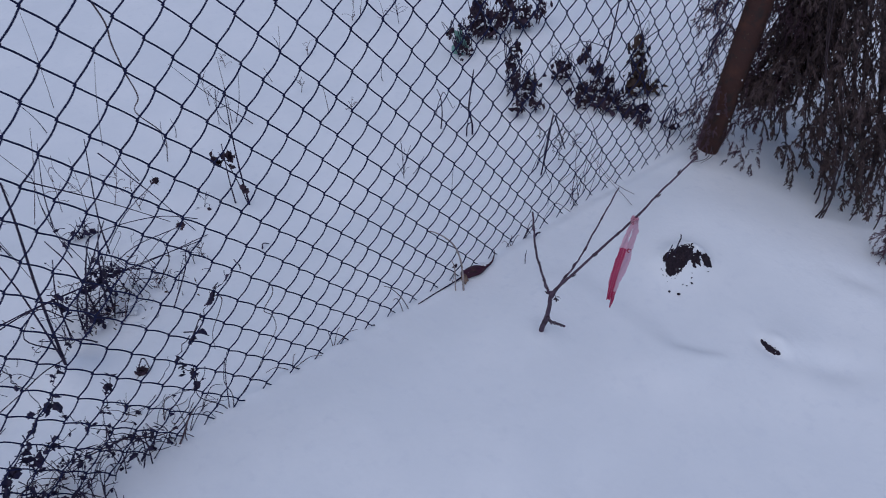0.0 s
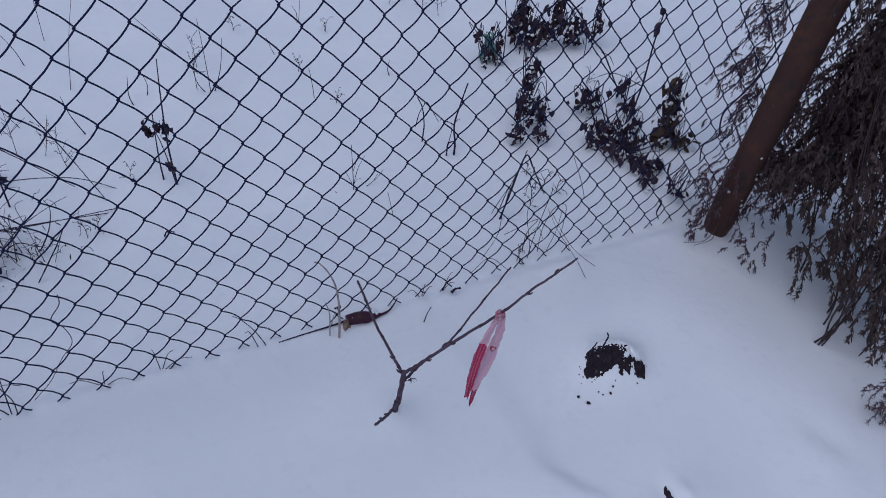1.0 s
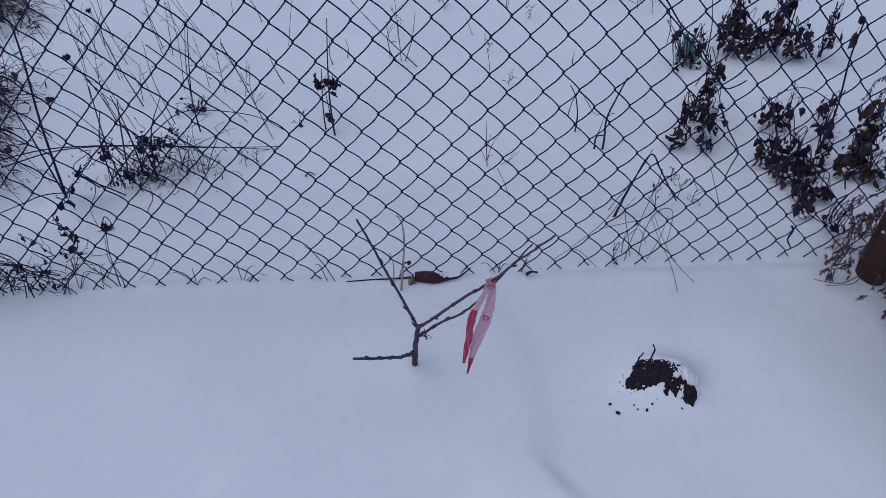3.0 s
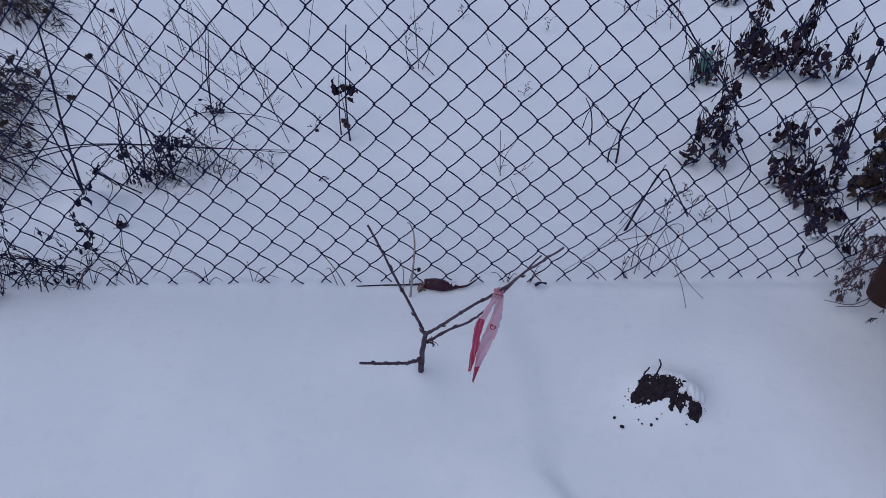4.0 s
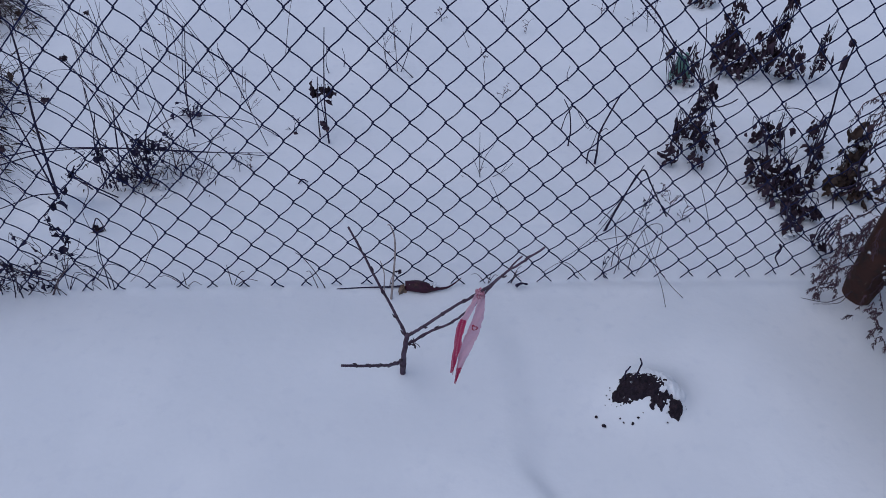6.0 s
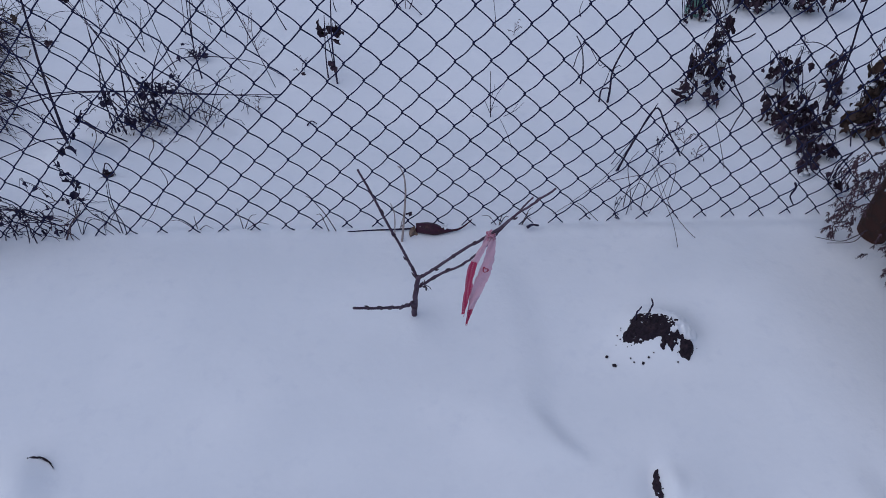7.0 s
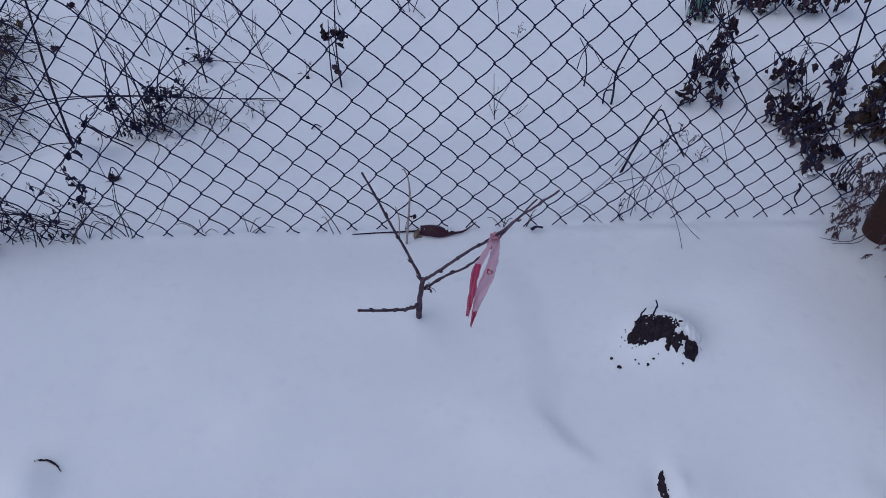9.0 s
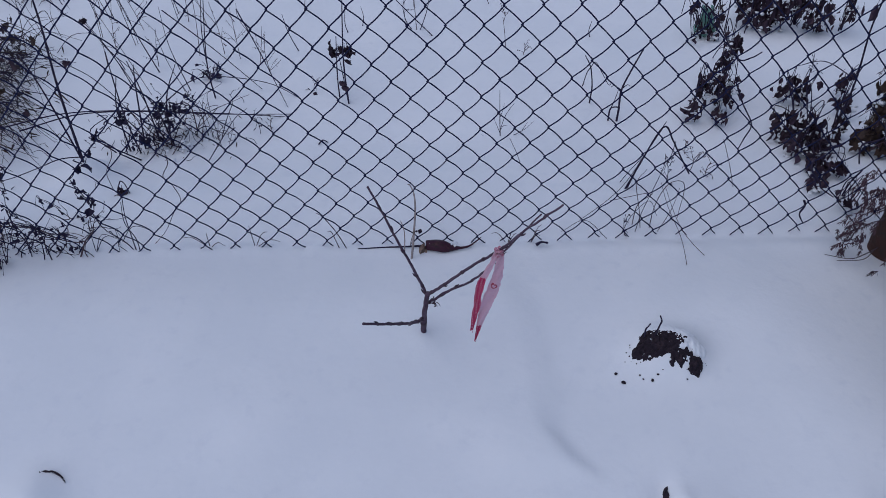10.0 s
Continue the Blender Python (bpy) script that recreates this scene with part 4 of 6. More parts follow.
stems("grass_stalk", [([(0.606, -0.111, 0.004), (0.604, -0.070, 0.022), (0.596, -0.030, 0.042), (0.570, 0.010, 0.085), (0.548, 0.050, 0.14)], 0.0009, 0.0006),
                      ([(0.658, -0.081, 0.004), (0.630, -0.055, 0.022), (0.604, -0.025, 0.045), (0.580, 0.010, 0.085), (0.560, 0.050, 0.13)], 0.0009, 0.0006),
                      ([(0.545, 0.040, -0.04), (0.548, 0.050, 0.06), (0.570, 0.050, 0.135), (0.610, 0.050, 0.130), (0.612, 0.040, 0.02)], 0.0012, 0.0008),
                      ([(0.500, 0.050, -0.04), (0.505, 0.060, 0.05), (0.540, 0.070, 0.085), (0.430, 0.060, 0.070)], 0.0013, 0.0008),
                      ([(0.525, 0.040, -0.04), (0.510, 0.050, 0.04), (0.490, 0.060, 0.13), (0.515, 0.08, 0.16)], 0.0011, 0.0007),
                      ([(0.560, 0.030, -0.04), (0.590, 0.040, 0.05), (0.600, 0.050, 0.12)], 0.0010, 0.0006)],
      TAN_STEM, "thin arched dry grass stalks leaning through the fence", "grass")
stems("grass_stalk", [([(0.560, 0.250, 0.055), (0.500, 0.180, 0.020), (0.430, 0.090, 0.040), (0.350, 0.030, 0.030)], 0.0011, 0.0007),
                      ([(0.505, 0.030, -0.02), (0.512, 0.035, 0.05), (0.530, 0.045, 0.12), (0.545, 0.050, 0.200), (0.540, 0.050, 0.235)], 0.0011, 0.0007),
                      ([(0.470, 0.030, -0.02), (0.490, 0.040, 0.035), (0.530, 0.050, 0.075), (0.560, 0.050, 0.020)], 0.0010, 0.0006)],
      DARK_STEM, "thin dark grass stalks arching behind the mesh", "grass")
stems("grass_stalk", [([(0.240, 0.35, -0.09), (0.215, 0.33, 0.0), (0.185, 0.30, 0.09)], 0.0011, 0.0007), ([(0.830, 0.20, -0.06), (0.800, 0.22, 0.03), (0.770, 0.25, 0.11)], 0.0012, 0.0008), ([(0.42, -0.01, 0.0), (0.36, 0.01, 0.05), (0.30, 0.0, 0.02)], 0.0010, 0.0006)],
      TAN_STEM, "single thin dry grass stalks in the snow", "grass")


def sprig(base, height, seed, mat, label, spread=0.05, twigs=6, group="dry sprigs in the snow", r=0.0014):
    """A small branched dry herb."""
    rnd = random.Random(seed)
    base = on_snow(base[0], base[1])
    plant = thing("dry_sprig", base, label, "sprig", group)
    top = base + Vector((rnd.uniform(-0.3, 0.3) * height, rnd.uniform(-0.2, 0.3) * height, height))
    main = curve([base + Vector((0, 0, -0.02)), base.lerp(top, 0.5) + Vector((rnd.gauss(0, 0.006), rnd.gauss(0, 0.006), 0)), top], 6)
    b = Build()
    b.tube(main, r, r * 0.5, 4)
    part("stem", b, mat, plant)
    for k in range(twigs):
        t = Build()
        p = main[int(len(main) * (0.25 + 0.7 * rnd.random())) - 1]
        d = Vector((rnd.uniform(-1, 1), rnd.uniform(-1, 1), rnd.uniform(0.2, 0.9))).normalized()
        q = p + d * spread * rnd.uniform(0.4, 1.0)
        mid = p.lerp(q, 0.5) + Vector((0, 0, rnd.uniform(-0.004, 0.01)))
        t.tube(curve([p, mid, q], 3), r * 0.6, r * 0.35, 4)
        for j in range(3):
            t.blade(mid.lerp(q, j / 2), (rnd.uniform(-1, 1), rnd.uniform(-1, 1), rnd.uniform(-0.6, 0.4)), rnd.uniform(0.005, 0.011), 0.003, 0.3)
        part("twig", t, mat, plant)
    return plant


sprig((0.640, 0.235), 0.10, 201, DARK_STEM, "small dark dry herb standing in snow", 0.04, 7)
sprig((0.760, 0.270), 0.05, 202, TAN_STEM, "thin brown dry herb standing in snow", 0.05, 7)
sprig((0.480, 0.020), 0.05, 203, DARK_STEM, "small dark dry herb standing in snow", 0.03, 6)
rnd = random.Random(41)
stems("dry_sprig", [([(0.185, 0.538, -0.13), (0.180, 0.545, -0.03), (0.177, 0.558, 0.066)], 0.0018, 0.0008), ([(0.183, 0.540, -0.07), (0.199, 0.550, -0.022), (0.224, 0.558, 0.016)], 0.0011, 0.0006), ([(0.185, 0.536, -0.115), (0.220, 0.540, -0.100), (0.262, 0.548, -0.080), (0.289, 0.558, -0.057)], 0.0012, 0.0007), ([(0.252, 0.546, -0.086), (0.262, 0.544, -0.062), (0.268, 0.544, -0.050)], 0.0009, 0.0005), ([(0.183, 0.536, -0.115), (0.150, 0.530, -0.108), (0.124, 0.550, -0.098)], 0.0012, 0.0006), ([(0.182, 0.540, -0.085), (0.168, 0.545, -0.050), (0.160, 0.550, -0.030)], 0.0010, 0.0005), ([(0.180, 0.545, -0.03), (0.190, 0.550, 0.0), (0.192, 0.552, 0.020)], 0.0009, 0.0005), ([(0.182, 0.541, -0.08), (0.190, 0.535, -0.055), (0.202, 0.530, -0.050)], 0.0009, 0.0005)], DARK_STEM, "small branched dry herb standing in snow", "sprig", "dry sprigs in the snow")
for k, (x, y, h, dark) in enumerate([(-0.129, 1.289, 0.16, 1), (-0.097, 1.42, 0.14, 0), (-0.439, 0.818, 0.03, 1), (-0.714, 0.551, 0.04, 0), (-0.556, 0.610, 0.05, 0), (-0.59, 0.58, 0.06, 1), (0.849, 1.704, 0.16, 0), (0.919, 1.60, 0.14, 0), (0.80, 1.70, 0.12, 0), (0.97, 1.55, 0.12, 1), (1.02, 1.62, 0.16, 1), (-0.734, 1.056, 0.20, 0), (-0.66, 1.02, 0.16, 0), (-0.80, 1.10, 0.22, 0), (-0.60, 0.93, 0.14, 0)] + [(-1.033, 1.371, 0.20, 1), (-1.15, 1.30, 0.18, 0), (-0.90, 1.30, 0.22, 0), (-1.20, 1.10, 0.20, 0), (-1.30, 1.25, 0.20, 0), (-1.02, 1.00, 0.16, 1), (0.245, 1.30, 0.05, 0), (0.10, 1.65, 0.06, 0), (0.75, 0.42, 0.05, 0), (0.30, 1.02, 0.03, 0), (0.72, 0.30, 0.06, 0), (1.30, 0.86, 0.07, 1), (0.45, 1.55, 0.06, 0)]):
    sprig((x, y), h, 50 + k, DARK_STEM if dark else TAN_STEM, "small dark dry herb standing in snow" if dark else "thin brown dry herb standing in snow", 0.03 + h * 0.25, 6)


# ---- the weeds on the far side, towards the fence's other end ----
def tangle():
    """A heap of thin dry weed stems with shrivelled leaflets."""
    rnd = random.Random(77)
    centre = on_snow(-0.870, 0.560)
    heap = thing("weed_tangle", centre, "tangled heap of dark dry weed stems and shrivelled leaves", "weeds")
    for k in range(40):
        a = rnd.uniform(0, 2 * math.pi)
        x, y = centre.x + rnd.gauss(0, 0.09), centre.y + rnd.gauss(0, 0.05)
        start = on_snow(x, y, -0.01)
        reach, h = rnd.uniform(0.04, 0.19), rnd.uniform(0.02, 0.17)
        end = start + Vector((math.cos(a) * reach, math.sin(a) * reach * 0.7 + 0.05, h))
        mid = start.lerp(end, 0.5) + Vector((rnd.gauss(0, 0.03), rnd.gauss(0, 0.03), 0.03))
        b = Build()
        b.tube(curve([start, mid, start.lerp(end, 0.8) + Vector((rnd.gauss(0, 0.015), rnd.gauss(0, 0.015), 0.01)), end], 5), rnd.uniform(0.0008, 0.0026), 0.0007, 4, 0.3)
        part("stem", b, DARK_STEM if k % 4 else TAN_STEM, heap)
    for cx, cy, cz, rx, count in [(-0.835, 0.565, 0.005, 0.042, 24), (-0.880, 0.570, 0.015, 0.032, 14), (-0.937, 0.486, -0.035, 0.026, 7), (-0.985, 0.520, 0.020, 0.022, 9), (-0.820, 0.700, -0.030, 0.020, 5), (-0.900, 0.500, -0.050, 0.050, 4)]:
        for k in range(int(count * 2.0)):
            s = rnd.uniform(0.6, 1.35)
            p = Vector((cx + rnd.gauss(0, rx * 0.45), cy + rnd.gauss(0, rx * 0.4), cz + rnd.gauss(0, 0.016)))
            p.z = max(p.z, ground_z(p.x, p.y) + 0.016 * s)
            part("leaf", rnd.choice(SMALL_LEAVES), DEAD_LEAF, heap, at=Matrix.LocRotScale(p - centre, Euler((rnd.gauss(0, 0.8), rnd.gauss(0, 0.8), rnd.uniform(0, 6.3))), Vector((s, s, s))))
    snow = Build()
    for k in range(26):
        x, y = centre.x + rnd.gauss(0.02, 0.06), centre.y + rnd.gauss(-0.02, 0.04)
        snow.lump(on_snow(x, y, rnd.uniform(0.0, 0.05)), rnd.uniform(0.004, 0.010), 0.6, 5, 7, 0.3)
    tagged(part("lodged_snow", snow, SNOW, heap, "bits of snow caught in the stems"), kind="stuff")
    curls = Build()
    for k in range(80):
        p = on_snow(centre.x + rnd.gauss(0, 0.13), centre.y + rnd.gauss(0, 0.07), abs(rnd.gauss(0, 0.03)))
        d = Vector((rnd.uniform(-1, 1), rnd.uniform(-1, 1), rnd.uniform(-0.2, 0.9))).normalized()
        pts = [p.copy()]
        for j in range(4):
            d = (d + Vector((rnd.gauss(0, 0.6), rnd.gauss(0, 0.6), rnd.gauss(-0.1, 0.4)))).normalized()
            p = p + d * 0.012
            pts.append(p.copy())
        curls.tube(curve(pts, 2), 0.0010, 0.0005, 4)
        if k % 2:
            curls.lump(p, rnd.uniform(0.0015, 0.0035), 1.0, 4, 5)
    tagged(part("twig_mass", curls, DARK_STEM, heap), kind="stuff")
    bits = Build()
    for k in range(90):
        x, y = centre.x + rnd.gauss(0, 0.14), centre.y + rnd.gauss(0, 0.07)
        bits.blade(on_snow(x, y, abs(rnd.gauss(0, 0.04)) + 0.004), (rnd.uniform(-1, 1), rnd.uniform(-1, 1), rnd.uniform(-0.5, 0.8)), rnd.uniform(0.008, 0.02), 0.004, 0.3)
    tagged(part("leaf_litter", bits, BROWN_LEAF, heap), kind="stuff")
    for pts in ([(-1.30, 0.44, 0.06), (-1.131, 0.500, 0.061), (-0.93, 0.545, 0.030), (-0.72, 0.605, -0.035), (-0.468, 0.692, -0.110)], [(-1.27, 0.46, 0.03), (-1.10, 0.515, 0.045), (-0.90, 0.560, 0.015), (-0.68, 0.630, -0.055), (-0.480, 0.680, -0.115)], [(-0.890, 0.560, 0.00), (-0.860, 0.640, 0.010), (-0.800, 0.800, -0.030), (-0.60, 0.82, -0.07), (-0.46, 0.76, -0.11)],
                [(-0.905, 0.900, 0.163), (-0.74, 0.81, 0.07), (-0.589, 0.720, -0.026)], [(-0.678, 0.950, 0.133), (-0.60, 0.84, 0.03), (-0.517, 0.720, -0.100)]):
        b = Build()
        b.tube(curve(pts, 8), 0.0022, 0.0012, 5, 0.2)
        part("long_stem", b, DARK_STEM, heap, "long bare stem lying across the heap")
    for pts in ([(-0.955, 0.500, -0.10), (-0.951, 0.480, 0.046), (-0.905, 0.400, 0.22), (-0.863, 0.335, 0.379)], [(-0.945, 0.52, -0.10), (-0.898, 0.500, 0.135), (-0.870, 0.48, 0.24)], [(-0.770, 0.780, -0.12), (-0.768, 0.790, 0.040), (-0.733, 0.830, 0.273)], [(-0.99, 0.51, -0.10), (-0.985, 0.52, 0.06), (-0.96, 0.54, 0.16)], [(-0.87, 0.55, -0.10), (-0.85, 0.58, 0.05), (-0.81, 0.63, 0.14)], [(-0.90, 0.54, -0.10), (-0.915, 0.57, 0.07), (-0.95, 0.62, 0.16)], [(-0.86, 0.54, -0.10), (-0.86, 0.50, 0.08), (-0.87, 0.42, 0.22)]):
        b = Build()
        b.tube(curve(pts, 6), 0.0028, 0.0013, 5, 0.2)
        part("stem", b, DARK_STEM, heap)


tangle()


def knot_weed():
    rnd = random.Random(8)
    c = on_snow(-0.807, 0.905)
    w = thing("weed_tuft", c, "small dark tuft of dead weed bent over on snow", "weeds")
    for k in range(16):
        b = Build()
        e = c + Vector((rnd.gauss(0, 0.04), rnd.gauss(0, 0.03), rnd.uniform(0.01, 0.06)))
        b.tube(curve([c + Vector((rnd.gauss(0, 0.01), 0, -0.01)), c.lerp(e, 0.5) + Vector((0, 0, 0.02)), e], 4), 0.0015, 0.0006, 4)
        part("stem", b, DARK_STEM, w)
    for k in range(11):
        part("leaf", rnd.choice(SMALL_LEAVES), DEAD_LEAF, w, at=Matrix.LocRotScale((rnd.gauss(0, 0.028), rnd.gauss(0, 0.02), 0.03), Euler((rnd.gauss(0, 0.8), rnd.gauss(0, 0.8), rnd.uniform(0, 6))), Vector((1.2, 1.2, 1.2))))


knot_weed()


def grass_bank(first, last, width, count, seed, label, mat, leaves=0):
    """A loose bank of bent dry grass, bare stems and dead leaves along a line."""
    rnd = random.Random(seed)
    a, z = Vector(first), Vector(last)
    tuft = thing("grass_tuft", on_snow(*a), label, "grass", "dry grass tufts")
    root = tuft.matrix_basis.translation

    def spot():
        q = a.lerp(z, rnd.random()) + Vector((rnd.gauss(0, width), rnd.gauss(0, width * 0.7)))
        return on_snow(q.x, q.y, -0.008)

    b = Build()
    for k in range(count):
        t = rnd.gauss(-0.75, 0.75)
        d = Vector((math.cos(t), math.sin(t), rnd.uniform(0.1, 1.1))).normalized()
        b.blade(spot(), d, rnd.uniform(0.06, 0.24), rnd.uniform(0.002, 0.0050), rnd.uniform(0.25, 0.7), steps=6)
    tagged(part("grass_mass", b, mat, tuft, smooth=False), kind="stuff")
    t = Build()
    for k in range(count // 3):
        s = spot()
        q = rnd.gauss(-0.6, 0.9)
        e = s + Vector((math.cos(q) * rnd.uniform(0.05, 0.26), math.sin(q) * 0.16, rnd.uniform(0.01, 0.16)))
        t.tube(curve([s, s.lerp(e, 0.5) + Vector((0, 0, rnd.uniform(0.02, 0.07))), e], 4), rnd.uniform(0.0012, 0.0024), 0.0007, 4)
    tagged(part("stem_mass", t, DARK_STEM, tuft), kind="stuff")
    for mat2, share, thick in ((OLIVE_GRASS, 0.55, 0.0021), (DARK_STEM, 0.45, 0.0018)):
        fallen = Build()
        for k in range(int(count * share)):
            s = spot() + Vector((-0.05, 0.0, rnd.uniform(0.02, 0.16)))
            e = s + Vector((rnd.uniform(0.04, 0.24), rnd.gauss(-0.06, 0.09), 0))
            e.z = ground_z(e.x, e.y) + rnd.uniform(0.0, 0.05)
            m2 = s.lerp(e, 0.5) + Vector((rnd.gauss(0, 0.012), rnd.gauss(0, 0.012), rnd.uniform(0.0, 0.06)))
            fallen.tube(curve([s, m2, e], 4), thick * rnd.uniform(0.6, 1.2), 0.0006, 4)
        tagged(part("fallen_stem_mass", fallen, mat2, tuft), kind="stuff")
    litter = Build()
    for k in range(count):
        litter.blade(spot() + Vector((rnd.uniform(-0.02, 0.10), 0, rnd.uniform(0.010, 0.05))), (rnd.uniform(-0.2, 1), rnd.uniform(-1, 0.5), rnd.uniform(-0.5, 0.5)), rnd.uniform(0.02, 0.06), rnd.uniform(0.003, 0.007), 0.3, steps=3)
    tagged(part("leaf_litter", litter, BROWN_LEAF, tuft), kind="stuff")
    for k in range(leaves):
        p = spot() + Vector((0, 0, rnd.uniform(0.04, 0.12)))
        s = rnd.uniform(0.5, 1.0)
        part("leaf", rnd.choice(LEAVES + BROWN_LEAVES), DEAD_LEAF, tuft, at=Matrix.LocRotScale(p - root, Euler((rnd.gauss(0, 0.8), rnd.gauss(0, 0.8), rnd.uniform(0, 6.3))), Vector((s, s, s))))


grass_bank((-1.42, 0.50), (-1.66, 1.20), 0.070, 190, 31, "loose olive-brown bank of bent dry grass and stems in snow", OLIVE_GRASS, 44)
grass_bank((-1.70, 1.62), (-1.95, 1.85), 0.07, 110, 32, "distant brown tuft of dry grass and dead leaves in snow", OLIVE_GRASS, 56)
grass_bank((-1.60, 0.25), (-1.95, 0.60), 0.10, 170, 33, "brown tuft of bent dry grass beside the fence", OLIVE_GRASS, 12)

stems("cane", [([(-1.046, 0.328, -0.01), (-1.046, 0.332, 0.03), (-1.038, 0.358, 0.25), (-1.024, 0.384, 0.42), (-1.020, 0.398, 0.52)], 0.0044, 0.0022),
               ([(-1.044, 0.327, 0.0), (-1.070, 0.340, 0.25), (-1.088, 0.343, 0.36)], 0.0026, 0.0016)],
      DARK_STEM, "straight dark dry canes standing behind the fence", "cane")
def seed_ball(plant, c, r, seed):
    rnd = random.Random(seed)
    b = Build()
    for k in range(26):
        d = Vector((rnd.gauss(0, 1), rnd.gauss(0, 1), rnd.gauss(0, 0.8))).normalized()
        b.lump(Vector(c) + d * r * rnd.uniform(0.2, 0.75), r * rnd.uniform(0.14, 0.32), 1, 4, 5)
    for k in range(9):
        d = Vector((rnd.gauss(0, 1), rnd.gauss(0, 1), rnd.gauss(0, 1))).normalized()
        b.tube([Vector(c), Vector(c) + d * r * 1.1], r * 0.06, r * 0.03, 4)
    part("seed_head", b, DEAD_LEAF, plant, "round dry lumpy seed head")


seed_ball(stems("seed_weed", [([(-0.912, 0.214, -0.06), (-0.914, 0.214, -0.03), (-0.912, 0.214, 0.0)], 0.0018, 0.0012), ([(-0.922, 0.212, 0.0), (-0.908, 0.214, 0.030), (-0.901, 0.214, 0.041), (-0.894, 0.216, 0.030), (-0.890, 0.216, -0.006)], 0.0019, 0.0014)], DARK_STEM, "bent weed with a dark lumpy seed head resting on snow", "weed"), (-0.911, 0.214, -0.004), 0.021, 1)
stems("grass_stalk", [([(-0.806, -0.030, -0.02), (-0.800, -0.028, 0.07), (-0.795, -0.026, 0.14), (-0.782, -0.026, 0.205)], 0.0016, 0.0009), ([(-0.798, -0.032, -0.02), (-0.790, -0.030, 0.06), (-0.802, -0.028, 0.12), (-0.790, -0.026, 0.19)], 0.0014, 0.0008), ([(-0.812, -0.036, -0.02), (-0.822, -0.036, 0.02), (-0.840, -0.034, 0.045)], 0.0013, 0.0007)], DARK_STEM, "thin bent stalks standing against the mesh", "grass", "stalks caught in the mesh")
stems("tendril", [([(-0.647, -0.012, 0.322), (-0.650, -0.014, 0.296), (-0.673, -0.010, 0.255), (-0.656, -0.014, 0.229), (-0.651, -0.012, 0.177), (-0.680, -0.012, 0.134), (-0.715, -0.014, 0.074), (-0.756, -0.012, 0.026)], 0.0012, 0.0007)], TAN_STEM, "thin dry tendril winding down the mesh", "vine", "tendrils on the mesh")
stems("tendril", [([(-0.783, -0.012, 0.377), (-0.766, -0.014, 0.357), (-0.774, -0.010, 0.319), (-0.799, -0.014, 0.274), (-0.801, -0.012, 0.216)], 0.0012, 0.0007)], TAN_STEM, "thin dry tendril winding down the mesh", "vine", "tendrils on the mesh")
stems("long_stem", [([(-1.040, 0.335, 0.030), (-1.100, 0.315, 0.040), (-1.168, 0.300, 0.020), (-1.278, 0.290, -0.015), (-1.420, 0.280, -0.03)], 0.0018, 0.0011), ([(-1.120, 0.310, 0.036), (-1.150, 0.330, 0.060), (-1.190, 0.340, 0.045)], 0.0010, 0.0006)], DARK_STEM, "long thin stem lying out from the cane over snow", "stalk")
stems("broken_stick", [([(-1.190, 0.250, -0.028), (-1.230, 0.250, -0.030), (-1.280, 0.252, -0.034), (-1.360, 0.256, -0.040)], 0.0046, 0.0036), ([(-1.240, 0.250, -0.030), (-1.236, 0.246, -0.010), (-1.220, 0.242, 0.005)], 0.0016, 0.0009)], DARK_STEM, "short thick black broken stick lying behind the mesh", "stick")
seed_ball(stems("seed_weed", [([(-0.880, 0.540, -0.13), (-0.870, 0.470, 0.12), (-0.835, 0.310, 0.38), (-0.793, 0.145, 0.578)], 0.0015, 0.0009)], DARK_STEM, "tall thin weed with a round seed head arching to the fence", "weed"), (-0.793, 0.145, 0.578), 0.0105, 5)
seed_ball(stems("seed_weed", [([(-0.900, 0.520, -0.13), (-0.900, 0.430, 0.10), (-0.860, 0.230, 0.36), (-0.802, 0.022, 0.552)], 0.0015, 0.0009)], DARK_STEM, "tall thin weed with a round seed head arching to the fence", "weed"), (-0.802, 0.024, 0.550), 0.0115, 6)
seed_ball(stems("seed_weed", [([(-1.150, 1.18, -0.17), (-1.165, 1.19, 0.0), (-1.182, 1.200, 0.132)], 0.0014, 0.0009)], TAN_STEM, "thin dry weed with a brown seed head among stalks", "weed"), (-1.182, 1.200, 0.132), 0.014, 7)


def field_stalks():
    """Lone thin stalks that stand and lean in the far snow."""
    rnd = random.Random(19)
    for k in range(26):
        x, y = rnd.uniform(-1.75, -0.45), rnd.uniform(0.75, 1.9)
        h = rnd.uniform(0.12, 0.42)
        s = on_snow(x, y)
        e = s + Vector((rnd.gauss(-0.02, 0.10), rnd.gauss(0.02, 0.08), h))
        stems("grass_stalk", [([s + Vector((0, 0, -0.02)), s.lerp(e, 0.5) + Vector((rnd.gauss(0, 0.015), 0, 0.01)), e], rnd.uniform(0.0009, 0.0018), 0.0007)], TAN_STEM if k % 3 else DARK_STEM, "thin dry stalk leaning in the snow", "grass", "lone dry stalks")


